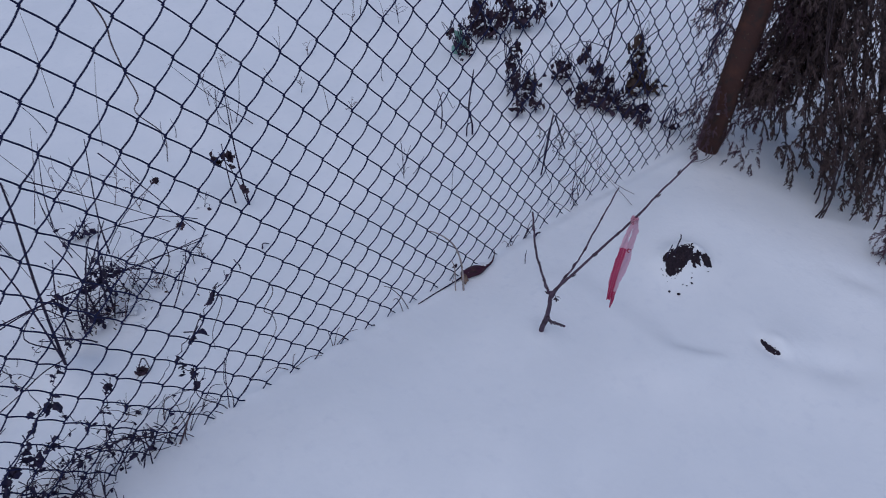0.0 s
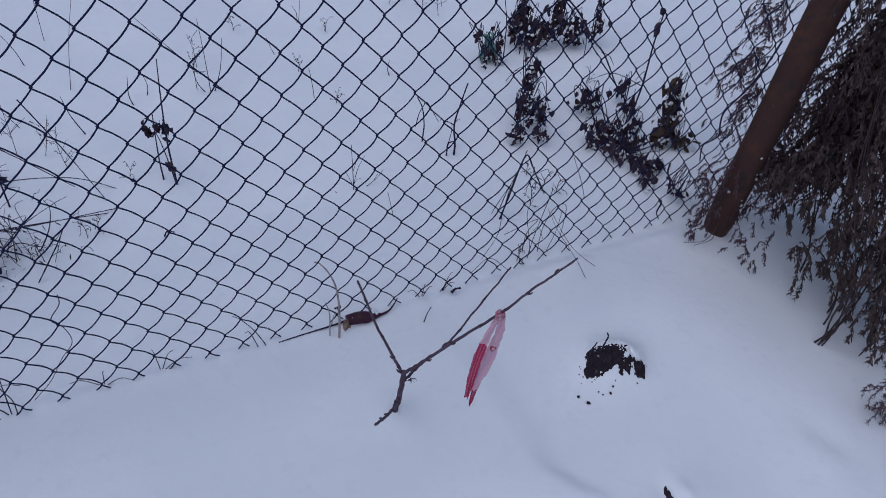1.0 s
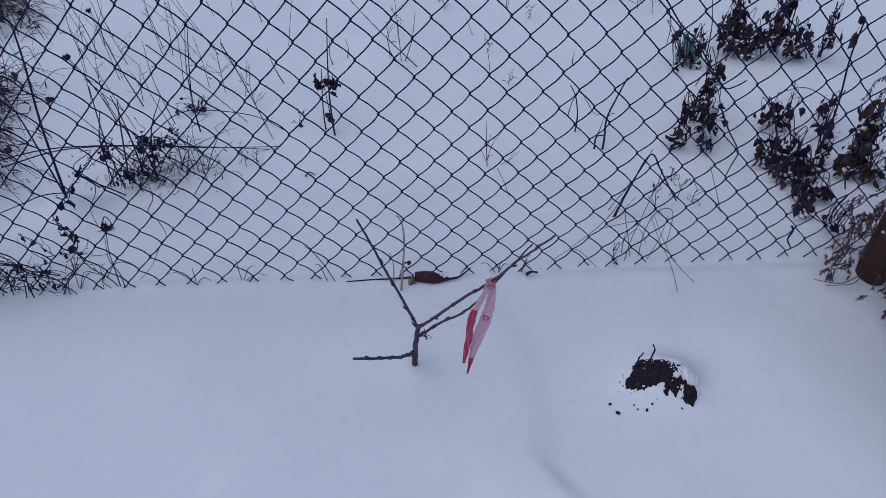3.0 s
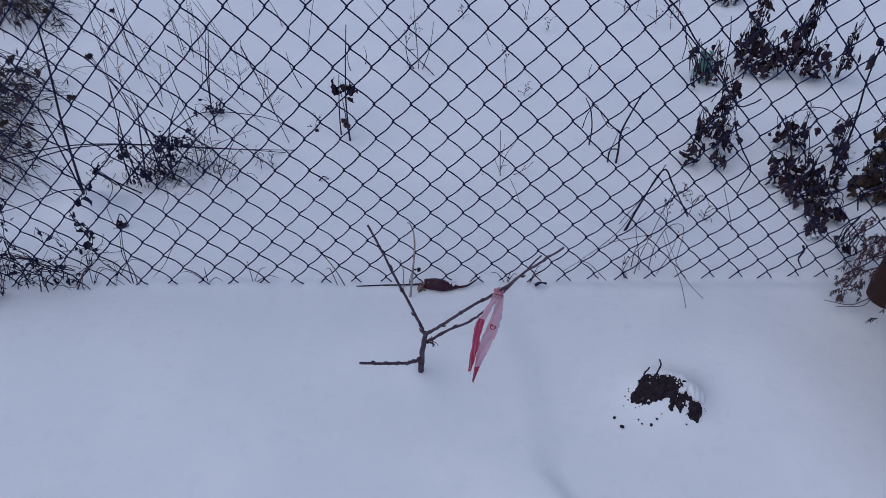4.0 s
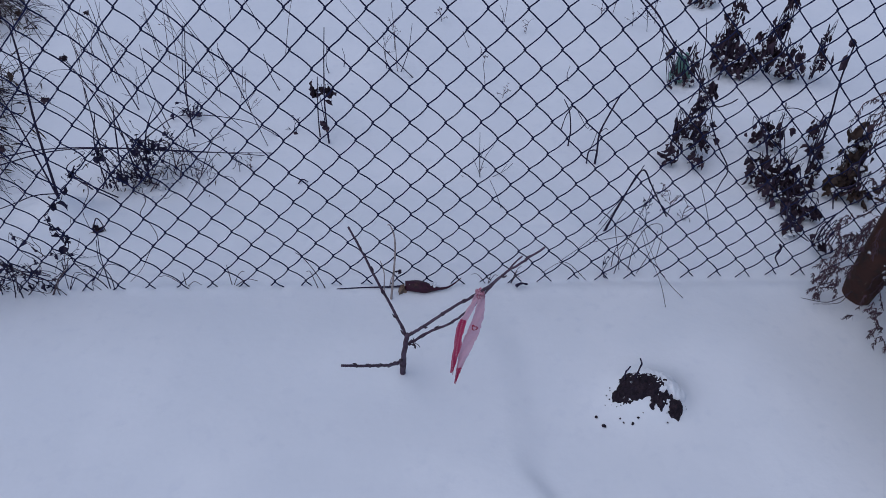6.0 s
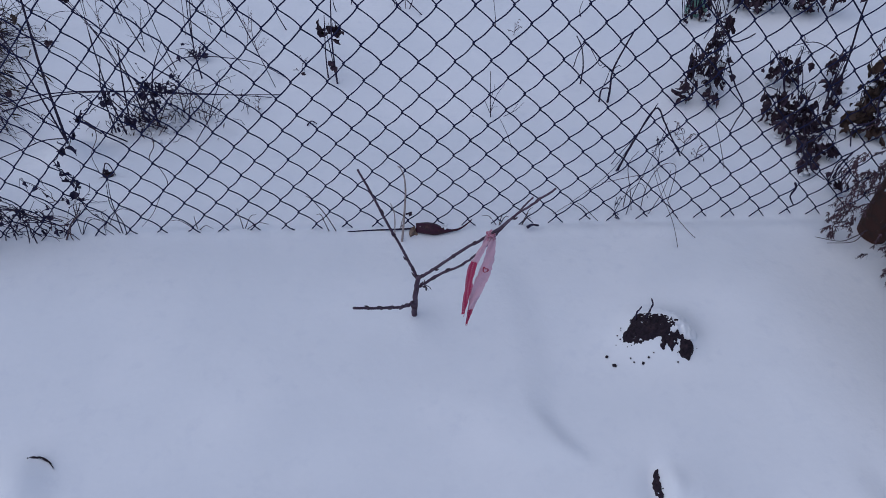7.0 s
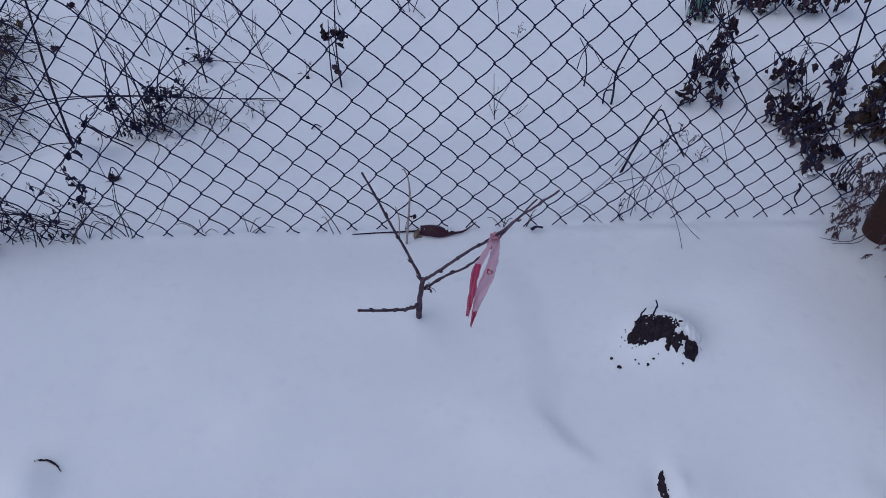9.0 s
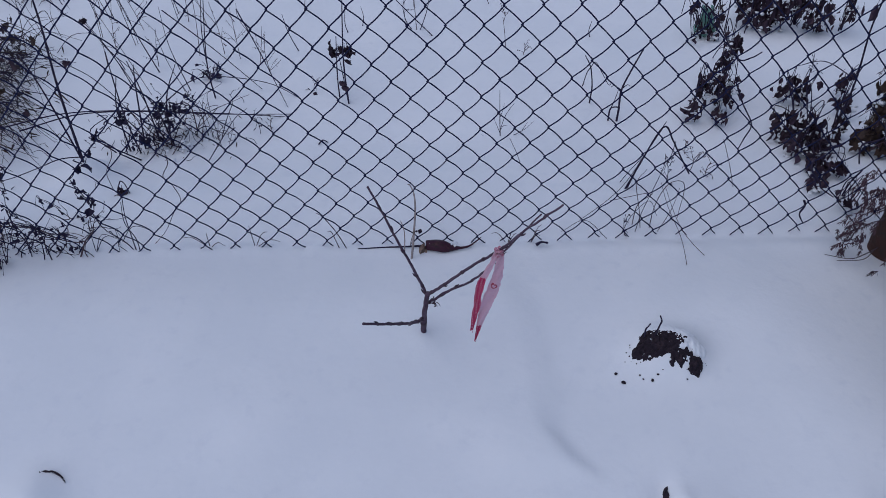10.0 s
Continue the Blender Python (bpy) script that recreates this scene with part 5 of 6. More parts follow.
field_stalks()
for k, (foot, top) in enumerate([((-1.296, 1.373), (-1.369, 1.403, 0.10)), ((-1.278, 1.364), (-1.345, 1.394, 0.104)), ((-1.253, 1.505), (-1.282, 1.535, 0.034)), ((-0.989, 1.35), (-0.965, 1.38, 0.111)), ((-1.064, 0.853), (-1.163, 0.883, 0.149)), ((-0.853, 1.026), (-0.809, 1.056, 0.163)), ((-0.798, 1.348), (-0.943, 1.378, 0.112))] + [
                                 ((-1.125, 0.974), (-1.195, 1.004, -0.021)), ((-0.998, 0.955), (-1.08, 0.985, 0.25)), ((-1.206, 1.01), (-1.191, 1.04, 0.093)), ((-0.662, 1.595), (-0.728, 1.625, -0.012)), ((-0.52, 1.117), (-0.572, 1.147, -0.006)), ((-1.126, 1.597), (-1.135, 1.627, -0.013)), ((-1.05, 0.921), (-1.156, 0.951, -0.01)),
                                 ((-0.009, 1.212), (-0.303, 1.232, 0.184)), ((-0.086, 1.261), (-0.102, 1.281, 0.126)), ((-0.080, 1.258), (-0.026, 1.281, 0.041)), ((-0.092, 1.262), (-0.139, 1.281, -0.05)), ((0.246, 1.089), (0.231, 1.109, -0.016)), ((-0.304, 1.304), (-0.301, 1.324, -0.086)), ((-0.348, 1.262), (-0.355, 1.282, -0.054)),
                                 ((0.367, 1.649), (0.382, 1.669, -0.049)), ((0.362, 1.649), (0.349, 1.669, -0.087)), ((0.578, 1.157), (0.573, 1.177, -0.083)), ((0.216, 1.443), (0.18, 1.463, -0.092))]):
    foot, top = on_snow(*foot, -0.02), Vector(top)
    bow = Vector((0.012 * math.sin(k * 2.1), 0.0, 0.010 * math.cos(k * 1.7)))
    stems("grass_stalk", [([foot, foot.lerp(top, 0.5) + bow, top], 0.0015 + 0.0004 * (k % 3), 0.0008)], DARK_STEM if k % 3 else TAN_STEM, "thin dry stalk leaning in the snow", "grass", "lone dry stalks")


# ---- bindweed on the mesh ----
def vine(lines, seed, count, label, size=0.42):
    rnd = random.Random(seed)
    plant = thing("climbing_vine", lines[0][0], label, "vine", "vines on the fence")
    base = plant.matrix_basis.translation
    for pts in lines:
        line = [p + Vector((rnd.gauss(0, 0.003), rnd.gauss(0, 0.002), rnd.gauss(0, 0.003))) for p in curve(pts, 7)]
        b = Build()
        b.tube(line, 0.0014, 0.0008, 4, 0.3)
        part("stem", b, DARK_STEM, plant)
        for k in range(count):
            p = rnd.choice(line) + Vector((rnd.gauss(0, 0.0045), -0.004, rnd.gauss(0, 0.004) + 0.007))
            s = 2.0 * size * rnd.uniform(0.5, 1.2)
            part("leaf", rnd.choice(SMALL_LEAVES), DEAD_LEAF, plant, at=Matrix.LocRotScale(p - base, Euler((rnd.gauss(0, 0.5), rnd.gauss(0, 0.5), rnd.uniform(0, 6.3))), Vector((s, s, s))))


vine([[(-0.800, -0.030, 0.0), (-0.866, -0.026, 0.13), (-0.860, -0.022, 0.19), (-0.885, -0.020, 0.262), (-0.835, -0.018, 0.31), (-0.800, -0.018, 0.36), (-0.728, -0.016, 0.43)]], 3, 24, "thin vine with black shrivelled leaves twined through the fence", 0.66)
vine([[(-0.966, -0.024, -0.01), (-0.937, -0.022, 0.047), (-0.900, -0.022, 0.088), (-0.828, -0.020, 0.186)]], 9, 2, "dry tan tendrils twined at the fence foot", 0.3)
vine([[(-1.33, -0.040, 0.03), (-1.279, -0.036, 0.14), (-1.248, -0.034, 0.196), (-1.201, -0.032, 0.25), (-1.164, -0.032, 0.297), (-1.129, -0.030, 0.327), (-1.104, -0.030, 0.388), (-1.065, -0.028, 0.439)],
      [(-1.30, -0.038, 0.02), (-1.262, -0.036, 0.15), (-1.215, -0.034, 0.22), (-1.182, -0.032, 0.27), (-1.150, -0.032, 0.33), (-1.175, -0.032, 0.42), (-1.19, -0.034, 0.52)],
      [(-1.26, -0.040, 0.0), (-1.225, -0.040, 0.14), (-1.19, -0.036, 0.21), (-1.12, -0.034, 0.22)],
      [(-1.36, -0.040, 0.10), (-1.30, -0.038, 0.20), (-1.26, -0.036, 0.31), (-1.20, -0.034, 0.40)]], 4, 26, "dark leafy vine thickly climbing the fence mesh", 0.54)
vine([[(-0.985, -0.030, 0.02), (-1.008, -0.030, 0.079), (-1.053, -0.030, 0.153), (-1.097, -0.030, 0.212), (-1.124, -0.030, 0.275)],
      [(-0.93, -0.032, 0.02), (-0.99, -0.034, 0.075), (-1.06, -0.036, 0.13), (-1.16, -0.038, 0.15)],
      [(-1.06, -0.036, 0.0), (-1.07, -0.034, 0.14), (-1.045, -0.030, 0.26), (-1.02, -0.030, 0.31)],
      [(-1.18, -0.038, 0.0), (-1.13, -0.036, 0.10), (-1.15, -0.034, 0.20)]], 5, 20, "dark leafy vine climbing the fence mesh", 0.40)


stems("dead_grass", [([(-1.12, -0.032, 0.125), (-1.029, -0.030, 0.110), (-0.981, -0.030, 0.069), (-0.935, -0.032, 0.058), (-0.904, -0.030, 0.074), (-0.880, -0.028, 0.105)], 0.0017, 0.0010),
                     ([(-0.946, -0.050, 0.010), (-0.925, -0.050, 0.048), (-0.908, -0.046, 0.079), (-0.886, -0.040, 0.100)], 0.0026, 0.0016),
                     ([(-0.918, -0.052, 0.012), (-0.922, -0.050, 0.040), (-0.905, -0.046, 0.085)], 0.0015, 0.0009),
                     ([(-0.900, -0.052, 0.010), (-0.912, -0.050, 0.035), (-0.930, -0.046, 0.055)], 0.0012, 0.0008)], TAN_STEM, "brown bent stems knotted into the mesh at its foot", "grass", "dead grass at the fence foot")
stems("dead_grass", [([(-1.061, -0.060, -0.01), (-1.031, -0.060, 0.017), (-1.011, -0.058, 0.091), (-1.017, -0.050, 0.140)], 0.0018, 0.0010),
                     ([(-1.010, -0.062, -0.01), (-1.005, -0.060, 0.070), (-1.004, -0.054, 0.115)], 0.0018, 0.0010),
                     ([(-1.063, -0.040, 0.189), (-1.065, -0.042, 0.150), (-1.059, -0.044, 0.131), (-1.053, -0.046, 0.090), (-1.068, -0.052, -0.01)], 0.0017, 0.0011),
                     ([(-1.030, -0.055, 0.0), (-0.985, -0.050, 0.040), (-0.955, -0.046, 0.085), (-0.975, -0.042, 0.130)], 0.0015, 0.0009),
                     ([(-1.095, -0.055, 0.0), (-1.075, -0.050, 0.055), (-1.030, -0.046, 0.085), (-0.985, -0.042, 0.082)], 0.0014, 0.0008)], DARK_STEM, "dark wiry dead stems crossing before the mesh", "grass", "dead grass at the fence foot")


def wiry_growth(name, low, high, count, seed, label):
    """Fine crooked dead twigs with shrivelled leaflets, caught in and before the mesh."""
    rnd = random.Random(seed)
    mid = Vector(((low[0] + high[0]) / 2, (low[1] + high[1]) / 2))
    plant = thing(name, on_snow(mid.x, mid.y), label, "vine", "vines on the fence")
    root = plant.matrix_basis.translation
    for k in range(count):
        p = on_snow(rnd.uniform(low[0], high[0]), rnd.uniform(low[1], high[1]), rnd.uniform(-0.01, 0.10) * rnd.random())
        d = Vector((rnd.uniform(-1, 1), rnd.gauss(0, 0.25), rnd.uniform(-0.2, 1.0))).normalized()
        pts = [p.copy()]
        for j in range(rnd.randint(3, 6)):
            d = (d + Vector((rnd.gauss(0, 0.45), rnd.gauss(0, 0.2), rnd.gauss(-0.05, 0.4)))).normalized()
            p = p + d * rnd.uniform(0.014, 0.034)
            p.z = max(p.z, ground_z(p.x, p.y) + 0.003)
            pts.append(p.copy())
        b = Build()
        b.tube(curve(pts, 3), rnd.uniform(0.0008, 0.0014), 0.0005, 4, 0.3)
        part("stem", b, DARK_STEM if k % 3 else TAN_STEM, plant)
        for j in range(rnd.choice((0, 0, 1, 2))):
            q = rnd.choice(pts[1:]) + Vector((0, -0.003, 0.006))
            z = rnd.uniform(0.5, 1.25)
            part("leaf", rnd.choice(SMALL_LEAVES), DEAD_LEAF, plant, at=Matrix.LocRotScale(q - root, Euler((rnd.gauss(0, 0.7), rnd.gauss(0, 0.7), rnd.uniform(0, 6.3))), Vector((z, z, z))))


wiry_growth("wiry_growth", (-1.20, -0.075), (-0.93, 0.02), 20, 301, "fine wiry dead twigs with black leaflets at the fence foot")
wiry_growth("wiry_growth", (-1.46, -0.080), (-1.16, 0.02), 40, 302, "dense wiry dead twigs with black leaflets at the fence foot")
wiry_growth("wiry_growth", (-1.02, 0.02), (-0.92, 0.08), 12, 303, "small dark curled herb close behind the mesh")


def fence_foot_grass():
    """Dead stalks and grass caught along the foot of the mesh."""
    rnd = random.Random(23)
    for k in range(24):
        x = -1.45 + 0.60 * rnd.random() ** 2.0
        s = on_snow(x, rnd.uniform(-0.05, 0.04))
        lines = []
        for j in range(3):
            a = rnd.uniform(0, 6.28)
            e = s + Vector((math.cos(a) * rnd.uniform(0.02, 0.14), math.sin(a) * 0.05, rnd.uniform(-0.005, 0.085)))
            lines.append(([s + Vector((0, 0, -0.01)), s.lerp(e, 0.5) + Vector((0, 0, rnd.uniform(0.01, 0.05))), e], rnd.uniform(0.0008, 0.0015), 0.0005))
        stems("dead_grass", lines, DARK_STEM if k % 3 else TAN_STEM, "dead dark stalks caught at the fence foot", "grass", "dead grass at the fence foot")
    for k in range(12):
        x = -1.44 + 0.34 * rnd.random()
        s = on_snow(x, rnd.uniform(-0.11, -0.03))
        lines = []
        for j in range(4):
            a = rnd.uniform(0, 6.28)
            e = s + Vector((math.cos(a) * rnd.uniform(0.03, 0.13), math.sin(a) * 0.05, rnd.uniform(0.0, 0.10)))
            lines.append(([s + Vector((0, 0, -0.01)), s.lerp(e, 0.5) + Vector((rnd.gauss(0, 0.015), 0, rnd.uniform(0.01, 0.06))), e], rnd.uniform(0.0009, 0.0017), 0.0006))
        plant = stems("dead_grass", lines, DARK_STEM, "dead dark stalks with curled leaves before the mesh", "grass", "dead grass at the fence foot")
        root = plant.matrix_basis.translation
        for j in range(4):
            p = Vector(lines[j % 4][0][1]).lerp(Vector(lines[j % 4][0][2]), rnd.random()) + Vector((0, 0, 0.008))
            k2 = rnd.uniform(0.35, 0.8)
            part("leaf", rnd.choice(SMALL_LEAVES), DEAD_LEAF, plant, at=Matrix.LocRotScale(p - root, Euler((rnd.gauss(0, 0.6), rnd.gauss(0, 0.6), rnd.uniform(0, 6.3))), Vector((k2, k2, k2))))
    for x in (-0.62, -0.50, 0.16, 0.22):
        s = on_snow(x, rnd.uniform(-0.02, 0.01))
        lines = []
        for j in range(3):
            e = s + Vector((rnd.gauss(0, 0.035), rnd.gauss(0, 0.02), rnd.uniform(0.02, 0.07)))
            lines.append(([s + Vector((0, 0, -0.01)), s.lerp(e, 0.6) + Vector((0, 0, 0.012)), e], 0.0012, 0.0006))
        stems("dead_grass", lines, TAN_STEM, "short dry grass at the fence foot", "grass", "dead grass at the fence foot")
    for pts, r in (([(0.120, -0.100, 0.012), (0.135, -0.085, 0.022), (0.150, -0.075, 0.030)], 0.0016), ([(0.232, -0.030, 0.004), (0.245, -0.028, 0.012), (0.262, -0.026, 0.006)], 0.0040)):
        b = Build()
        b.tube(curve(pts, 5), r, r * 0.6, 6, 0.4)
        solid("twig_scrap", b, DARK_STEM, "scrap of dark twig lying on the snow", "twig", "twig scraps")


fence_foot_grass()


# ---- the shrub beside the post ----
def spray(b, wood, start, out, length, rnd, leaf=0.015, fine=0.62, dense=6, curl=0.22):
    """A twig that arches over and hangs, clothed with narrow drooping leaves."""
    p = Vector(start)
    d = Vector(out).normalized()
    pts = [p.copy()]
    n = 9
    for i in range(n):
        d = (d + Vector((rnd.gauss(0, curl), rnd.gauss(0, curl), -0.34))).normalized()
        q = p + d * (length / n)
        low = ground_z(q.x, q.y) + 0.006
        if q.z < low:
            q.z = low
        for j in range(dense):
            s = p.lerp(q, rnd.random())
            w = Vector((rnd.gauss(0, 0.8), rnd.gauss(0, 0.8), -0.8)) + d * 0.2
            b.blade(s, w, leaf * rnd.uniform(0.6, 1.3), rnd.uniform(0.0055, 0.0095) * fine, 0.2)
        p = q
        pts.append(p.copy())
    wood.tube(pts, 0.0019 * (0.4 + 0.6 * min(1, fine / 0.6)), 0.0006, 4)


def leaned(b):
    """The shrub leans over towards the fence and presses against it."""
    for i, (x, y, z) in enumerate(b.v):
        y += 0.36 * max(0.0, z)
        over = y + 0.16
        if over > 0:
            y = -0.16 + 0.12 * (1 - math.exp(-over / 0.12))
        b.v[i] = (x, y, z)


def shrub():
    rnd = random.Random(91)
    root = Vector((1.66, -0.50, 0.0))
    bush = thing("shrub", root, "dense brown drooping shrub with narrow dry leaves", "shrub")
    for k in range(16):
        a = rnd.uniform(0, 6.283)
        s = root + Vector((math.cos(a) * rnd.uniform(0.02, 0.22), math.sin(a) * rnd.uniform(0.02, 0.22), -0.03))
        e = s + Vector((math.cos(a) * rnd.uniform(0.05, 0.25), math.sin(a) * rnd.uniform(0.05, 0.25), rnd.uniform(0.9, 1.5)))
        b = Build()
        b.tube(curve([s, s.lerp(e, 0.5) + Vector((rnd.gauss(0, 0.03), rnd.gauss(0, 0.03), 0)), e], 7), 0.007, 0.002, 6, 0.15)
        leaned(b)
        part("stem", b, SHRUB_WOOD, bush)
    for k in range(5):
        s = Vector((1.125 + rnd.gauss(0, 0.012), -0.50 + rnd.gauss(0, 0.012), 0.0))
        s.z = ground_z(s.x, s.y) - 0.01
        e = s + Vector((rnd.uniform(-0.04, 0.34), rnd.gauss(-0.04, 0.09), rnd.uniform(0.35, 0.75)))
        b = Build()
        b.tube(curve([s, s.lerp(e, 0.3) + Vector((rnd.gauss(0, 0.02), rnd.gauss(0, 0.015), 0)), s.lerp(e, 0.65) + Vector((rnd.gauss(0, 0.02), rnd.gauss(0, 0.015), 0)), e], 6), rnd.uniform(0.0020, 0.0032), 0.0012, 6, 0.2)
        leaned(b)
        part("stem", b, SHRUB_WOOD, bush)
    for k in range(11):
        a = math.pi + rnd.gauss(0, 0.75)
        q = rnd.uniform(0.36, 0.50)
        s = root + Vector((math.cos(a) * q, math.sin(a) * q, 0))
        if s.y > -0.10:
            continue
        s.z = ground_z(s.x, s.y) - 0.01
        e = s + Vector((rnd.gauss(0.03, 0.03), rnd.gauss(0, 0.03), rnd.uniform(0.45, 0.95)))
        b = Build()
        b.tube(curve([s, s.lerp(e, 0.35) + Vector((rnd.gauss(0, 0.012), rnd.gauss(0, 0.012), 0)), s.lerp(e, 0.7) + Vector((rnd.gauss(0, 0.012), rnd.gauss(0, 0.012), 0)), e], 6), rnd.uniform(0.0018, 0.0032), 0.0012, 5, 0.2)
        leaned(b)
        part("stem", b, SHRUB_WOOD, bush)
    crown, wood = Build(), Build()
    for k in range(150):
        z = 0.10 + 1.28 * rnd.random()
        a = rnd.uniform(0, 6.283)
        if rnd.random() < 0.6:
            a = math.pi + rnd.gauss(0, 0.9)
        radius = (0.425 + 0.105 * ramp((z - 0.25) / 0.5) - 0.10 * (z / 1.3) ** 2) * rnd.uniform(0.35, 1.0) ** 0.6
        radius *= 1 + 0.20 * noise.noise(Vector((math.cos(a) * 2.5, math.sin(a) * 2.5, z * 3)))
        clump = root + Vector((math.cos(a) * radius, math.sin(a) * radius * (0.98 if math.sin(a) > 0 else 0.80), z + 0.05))
        wide = rnd.uniform(0.025, 0.055)
        for j in range(rnd.randint(8, 17)):
            s = clump + Vector((rnd.gauss(0, wide), rnd.gauss(0, wide), rnd.gauss(0, wide * 0.8)))
            if s.y > -0.06:
                s.y = -0.06 - rnd.uniform(0, 0.1)
            s.z = max(s.z, ground_z(s.x, s.y) + 0.05)
            if s.x < 1.36 and rnd.random() < 0.45:
                continue
            spray(crown, wood, s, (math.cos(a) * 0.45 + rnd.gauss(0, 0.3), math.sin(a) * 0.45 + rnd.gauss(0, 0.3), rnd.uniform(-0.3, 0.4)), rnd.uniform(0.08, 0.24), rnd, 0.015, 0.56, 6)
    for k in range(330):
        a, q = rnd.uniform(0, 6.283), rnd.random() ** 0.5 * 0.36
        s = root + Vector((math.cos(a) * q, math.sin(a) * q, 1.42 + 0.06 * math.cos(q * 4) + rnd.gauss(0, 0.03)))
        if s.y < -0.06:
            spray(crown, wood, s, (rnd.gauss(0, 0.6), rnd.gauss(0, 0.6), 0.4), rnd.uniform(0.12, 0.22), rnd)
    for k in range(210):
        s = Vector((rnd.uniform(1.14, 1.42), -0.50 + rnd.gauss(0, 0.13), 0.05 + 0.40 * rnd.random() ** 1.4))
        s.x = max(s.x, 1.13 + 0.10 * rnd.random())
        spray(crown, wood, s, (rnd.gauss(-0.1, 0.5), rnd.gauss(0, 0.5), rnd.uniform(-0.4, 0.3)), rnd.uniform(0.05, 0.11), rnd, 0.015, 0.60)
    leaned(crown)
    leaned(wood)
    for k in range(64):
        s = Vector((1.235 + rnd.gauss(0, 0.035), -0.115 + rnd.gauss(0, 0.02), 0.25 + rnd.gauss(0, 0.016)))
        spray(crown, wood, s, (rnd.gauss(-0.6, 0.4), rnd.gauss(-0.2, 0.3), rnd.uniform(0.1, 0.5)), rnd.uniform(0.05, 0.10), rnd, 0.015, 0.7)
    for k in range(260):
        s = Vector((1.41 + rnd.gauss(0, 0.04), -0.12 + rnd.gauss(0, 0.05), 0.40 + rnd.gauss(0, 0.12)))
        if s.y < -0.02 and s.x > 1.31:
            spray(crown, wood, s, (rnd.gauss(-0.1, 0.4), rnd.gauss(0, 0.3), rnd.uniform(-0.2, 0.4)), rnd.uniform(0.10, 0.18), rnd)
    for k in range(620):
        s = Vector((1.50 + rnd.gauss(0, 0.10), -0.12 + rnd.gauss(0, 0.045), 0.62 + rnd.gauss(0, 0.16)))
        if s.y < 0.05 and s.x > 1.27:
            spray(crown, wood, s, (rnd.gauss(-0.1, 0.4), rnd.gauss(0, 0.3), rnd.uniform(-0.2, 0.4)), rnd.uniform(0.08, 0.16), rnd)
    tagged(part("foliage", crown, SHRUB_LEAF, bush, smooth=False), kind="stuff")
    tagged(part("fine_branching", wood, SHRUB_WOOD, bush), kind="stuff")
    frost = Build()
    for k in range(110):
        x, y = 1.112 + rnd.gauss(0, 0.015), -0.768 + rnd.gauss(0, 0.020)
        frost.lump((x, y, ground_z(x, y) + rnd.uniform(0.004, 0.060)), rnd.uniform(0.003, 0.0075), 0.6, 4, 6, 0.7)
    tagged(part("lodged_snow", frost, SNOW, bush, "snow caught on the lowest hanging twigs"), kind="stuff")
    return bush


shrub()


def loose_sprays(name, spots, seed, label, leaf=0.012):
    rnd = random.Random(seed)
    first = spots[0]
    plant = thing(name, first[0], label, "shrub", "dry sprays round the post")
    b = Build()
    for start, out, length, count in spots:
        for k in range(int(count * 2.8)):
            w = Build()
            s = Vector(start) + Vector((rnd.gauss(0, 0.03), rnd.gauss(0, 0.02), rnd.gauss(0, 0.03)))
            spray(b, w, s, Vector(out) * 0.6 + Vector((rnd.gauss(0, 0.5), rnd.gauss(0, 0.5), rnd.gauss(-0.3, 0.4))), length * rnd.uniform(0.35, 1.0), rnd, leaf, 0.30, 4, 0.50)
            part("twig", w, SHOOT, plant)
    tagged(part("foliage", b, SHOOT, plant, smooth=False), kind="stuff")


loose_sprays("dry_shoots", [((1.13, 0.06, 0.66), (-0.7, 0.0, 0.3), 0.13, 7), ((1.08, 0.06, 0.64), (-0.5, 0.1, 0.2), 0.12, 5), ((1.12, 0.06, 0.52), (-0.6, 0.0, 0.3), 0.12, 9), ((1.08, 0.06, 0.49), (-0.3, 0.0, 0.2), 0.09, 4), ((1.16, 0.06, 0.40), (-0.4, 0.0, 0.3), 0.11, 8), ((1.15, 0.05, 0.28), (-0.5, 0.0, 0.2), 0.08, 5), ((1.12, 0.04, 0.10), (-0.6, -0.1, 0.4), 0.08, 4)], 61, "fine brown dry shoots hanging behind the mesh")
loose_sprays("dry_shoots", [((1.095, -0.050, 0.25), (-0.4, -0.1, 0.1), 0.08, 3), ((1.075, -0.045, 0.19), (-0.3, -0.1, -0.4), 0.10, 4), ((1.050, -0.040, 0.13), (-0.2, 0.0, -0.6), 0.10, 5), ((1.010, -0.070, 0.085), (-0.8, 0.0, 0.5), 0.09, 3), ((1.020, -0.070, 0.06), (-0.1, -0.3, -0.4), 0.05, 3)], 64, "fine brown leafy twig hanging before the mesh")
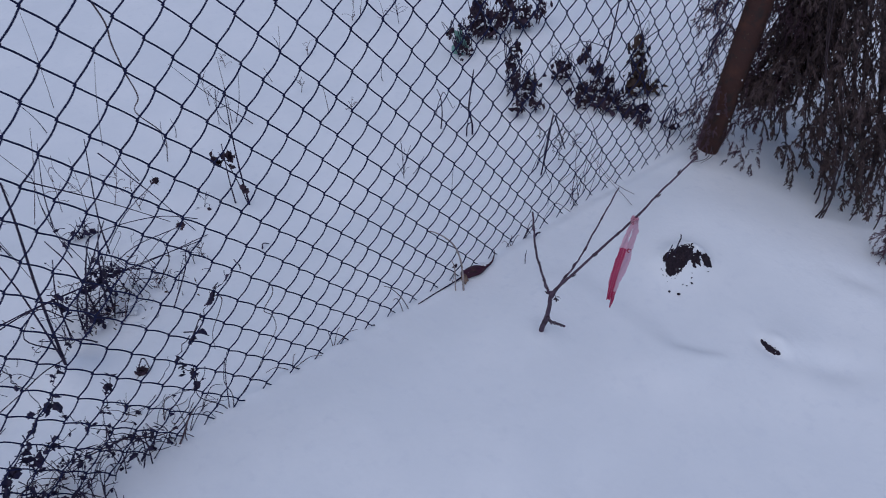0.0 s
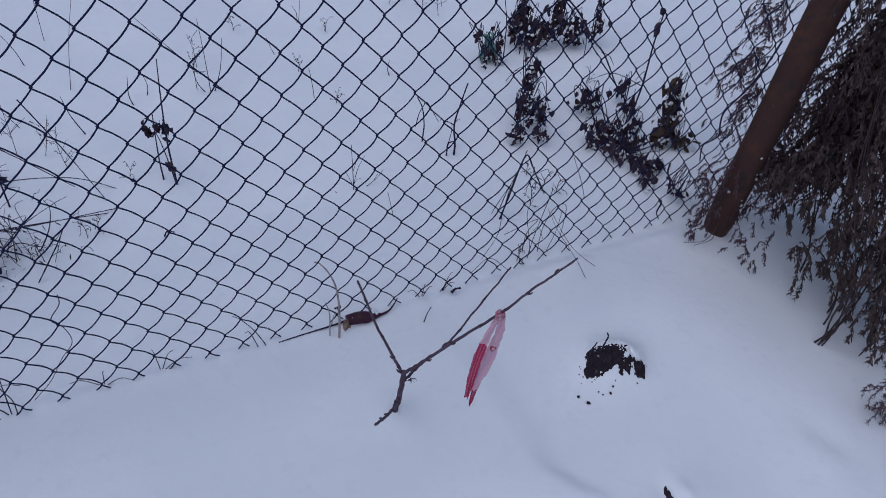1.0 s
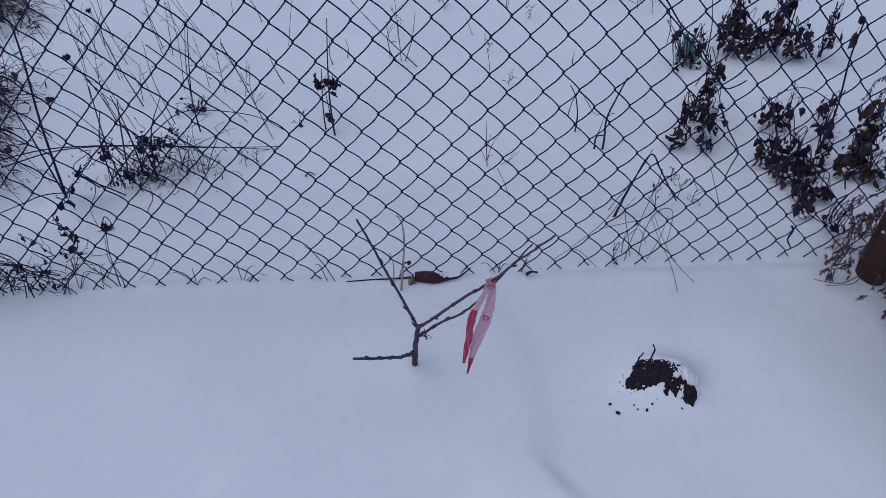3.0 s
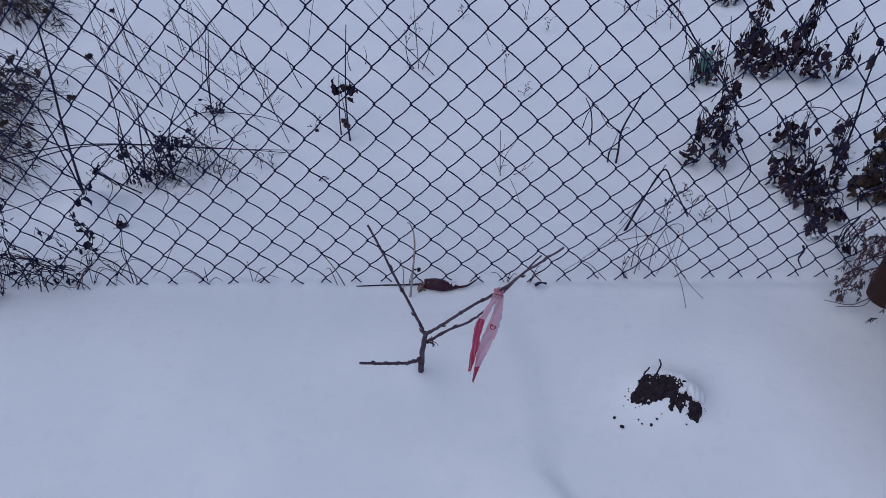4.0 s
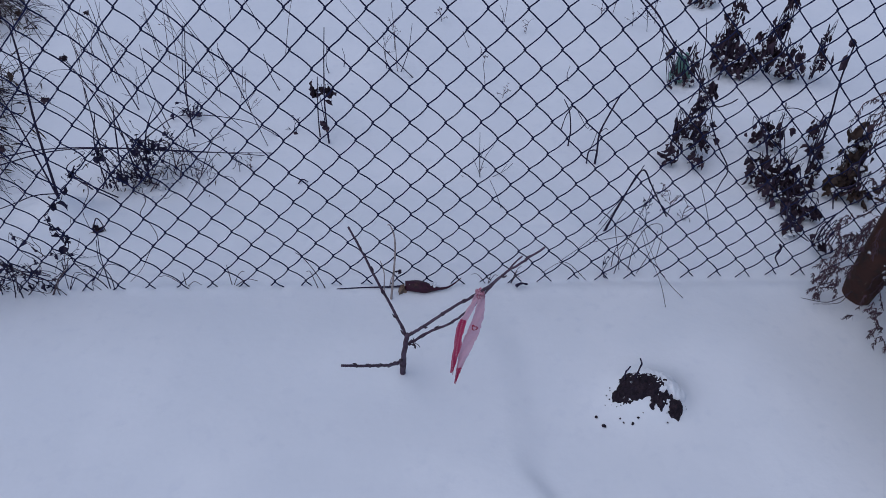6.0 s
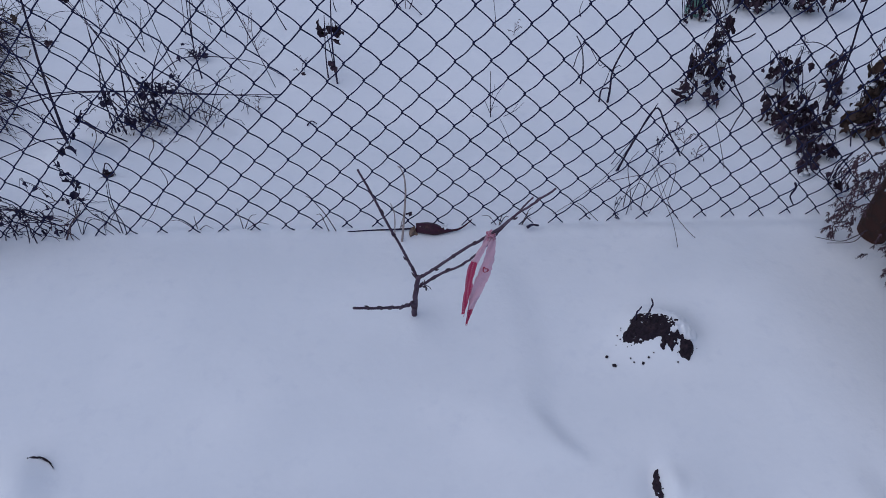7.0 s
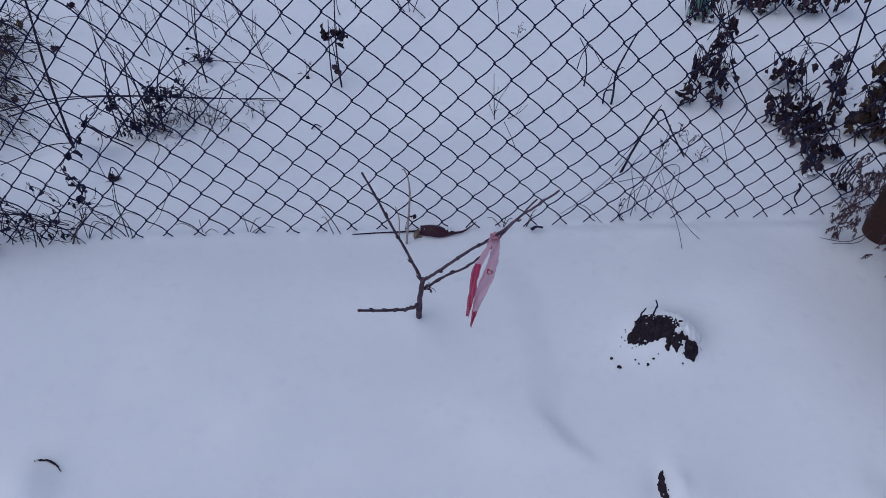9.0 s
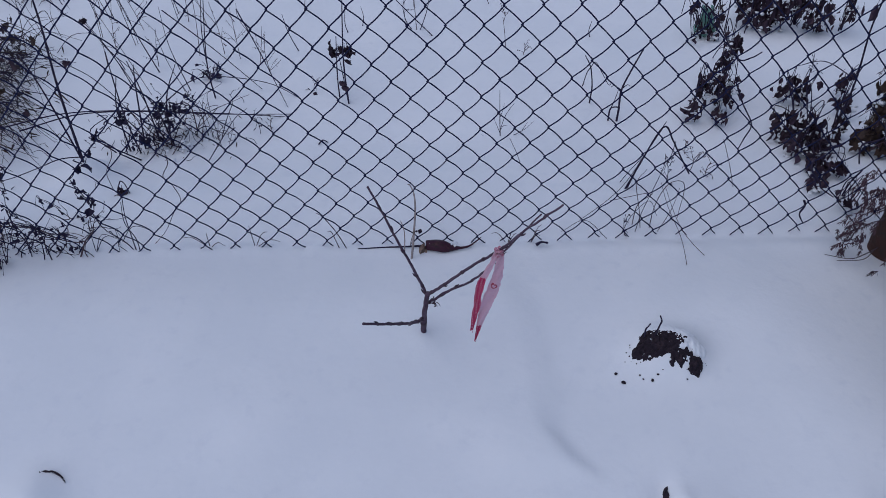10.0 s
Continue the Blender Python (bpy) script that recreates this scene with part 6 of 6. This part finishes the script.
loose_sprays("dry_shoots", [((1.19, -0.08, 0.10), (-0.2, -0.6, 0.3), 0.10, 7), ((1.22, -0.12, 0.18), (-0.3, -0.5, 0.3), 0.13, 11), ((1.21, -0.05, 0.26), (-0.2, -0.4, 0.3), 0.13, 11), ((1.22, -0.05, 0.38), (-0.2, -0.3, 0.3), 0.13, 11), ((1.22, -0.03, 0.50), (-0.3, -0.2, 0.3), 0.13, 11), ((1.24, -0.02, 0.62), (-0.3, -0.2, 0.3), 0.13, 10), ((1.29, 0.00, 0.34), (0.0, 0.1, 0.3), 0.13, 10), ((1.28, -0.14, 0.26), (-0.5, -0.4, 0.3), 0.15, 12), ((1.30, -0.10, 0.48), (-0.3, -0.3, 0.3), 0.14, 12), ((1.26, 0.02, 0.18), (0.0, 0.1, 0.3), 0.10, 7)], 62, "fine brown lacy shoots hanging beside the post")
loose_sprays("dry_shoots", [((1.115, -0.175, 0.055), (-0.6, -0.1, 0.1), 0.075, 3), ((1.10, -0.200, 0.035), (-0.5, -0.2, 0.1), 0.06, 3)], 65, "small brown leafy twig drooping to the snow")
loose_sprays("dry_tuft", [((1.112, -0.768, 0.04), (-0.2, -0.1, 0.3), 0.075, 12), ((1.100, -0.735, 0.07), (-0.2, -0.2, -0.2), 0.10, 8), ((1.130, -0.79, 0.03), (0.4, -0.3, 0.2), 0.06, 5)], 63, "low snow-dusted tuft of dry leafy twigs at the shrub's edge")

stems("dead_branch", [([(1.100, -0.006, 0.60), (1.084, -0.006, 0.535), (1.056, -0.006, 0.471), (1.018, -0.006, 0.425), (1.003, -0.005, 0.395), (1.012, -0.005, 0.355), (1.024, -0.005, 0.320), (1.002, -0.005, 0.306), (0.980, -0.005, 0.299), (0.984, -0.004, 0.270), (0.996, -0.004, 0.236)], 0.0028, 0.0018), ([(0.879, -0.006, 0.258), (0.886, -0.006, 0.222), (0.920, -0.006, 0.180), (0.930, -0.006, 0.160), (0.972, -0.006, 0.128)], 0.0030, 0.0014), ([(0.890, -0.006, 0.205), (0.905, -0.006, 0.192), (0.912, -0.007, 0.166)], 0.0042, 0.0016), ([(0.902, -0.006, 0.118), (0.910, -0.006, 0.100), (0.906, -0.006, 0.070), (0.926, -0.006, 0.036)], 0.0036, 0.0015)],
      DARK_STEM, "crooked black branch caught in the mesh by the post", "branch")
stems("curled_stalk", [([(1.10, -0.080, 0.015), (1.060, -0.100, 0.015), (1.020, -0.110, 0.010), (0.960, -0.095, 0.012)], 0.0016, 0.0008), ([(1.09, -0.085, 0.012), (1.050, -0.115, 0.012), (0.985, -0.115, 0.010)], 0.0013, 0.0008)],
      TAN_STEM, "thin curled dry stalk on the snow by the post", "stalk")
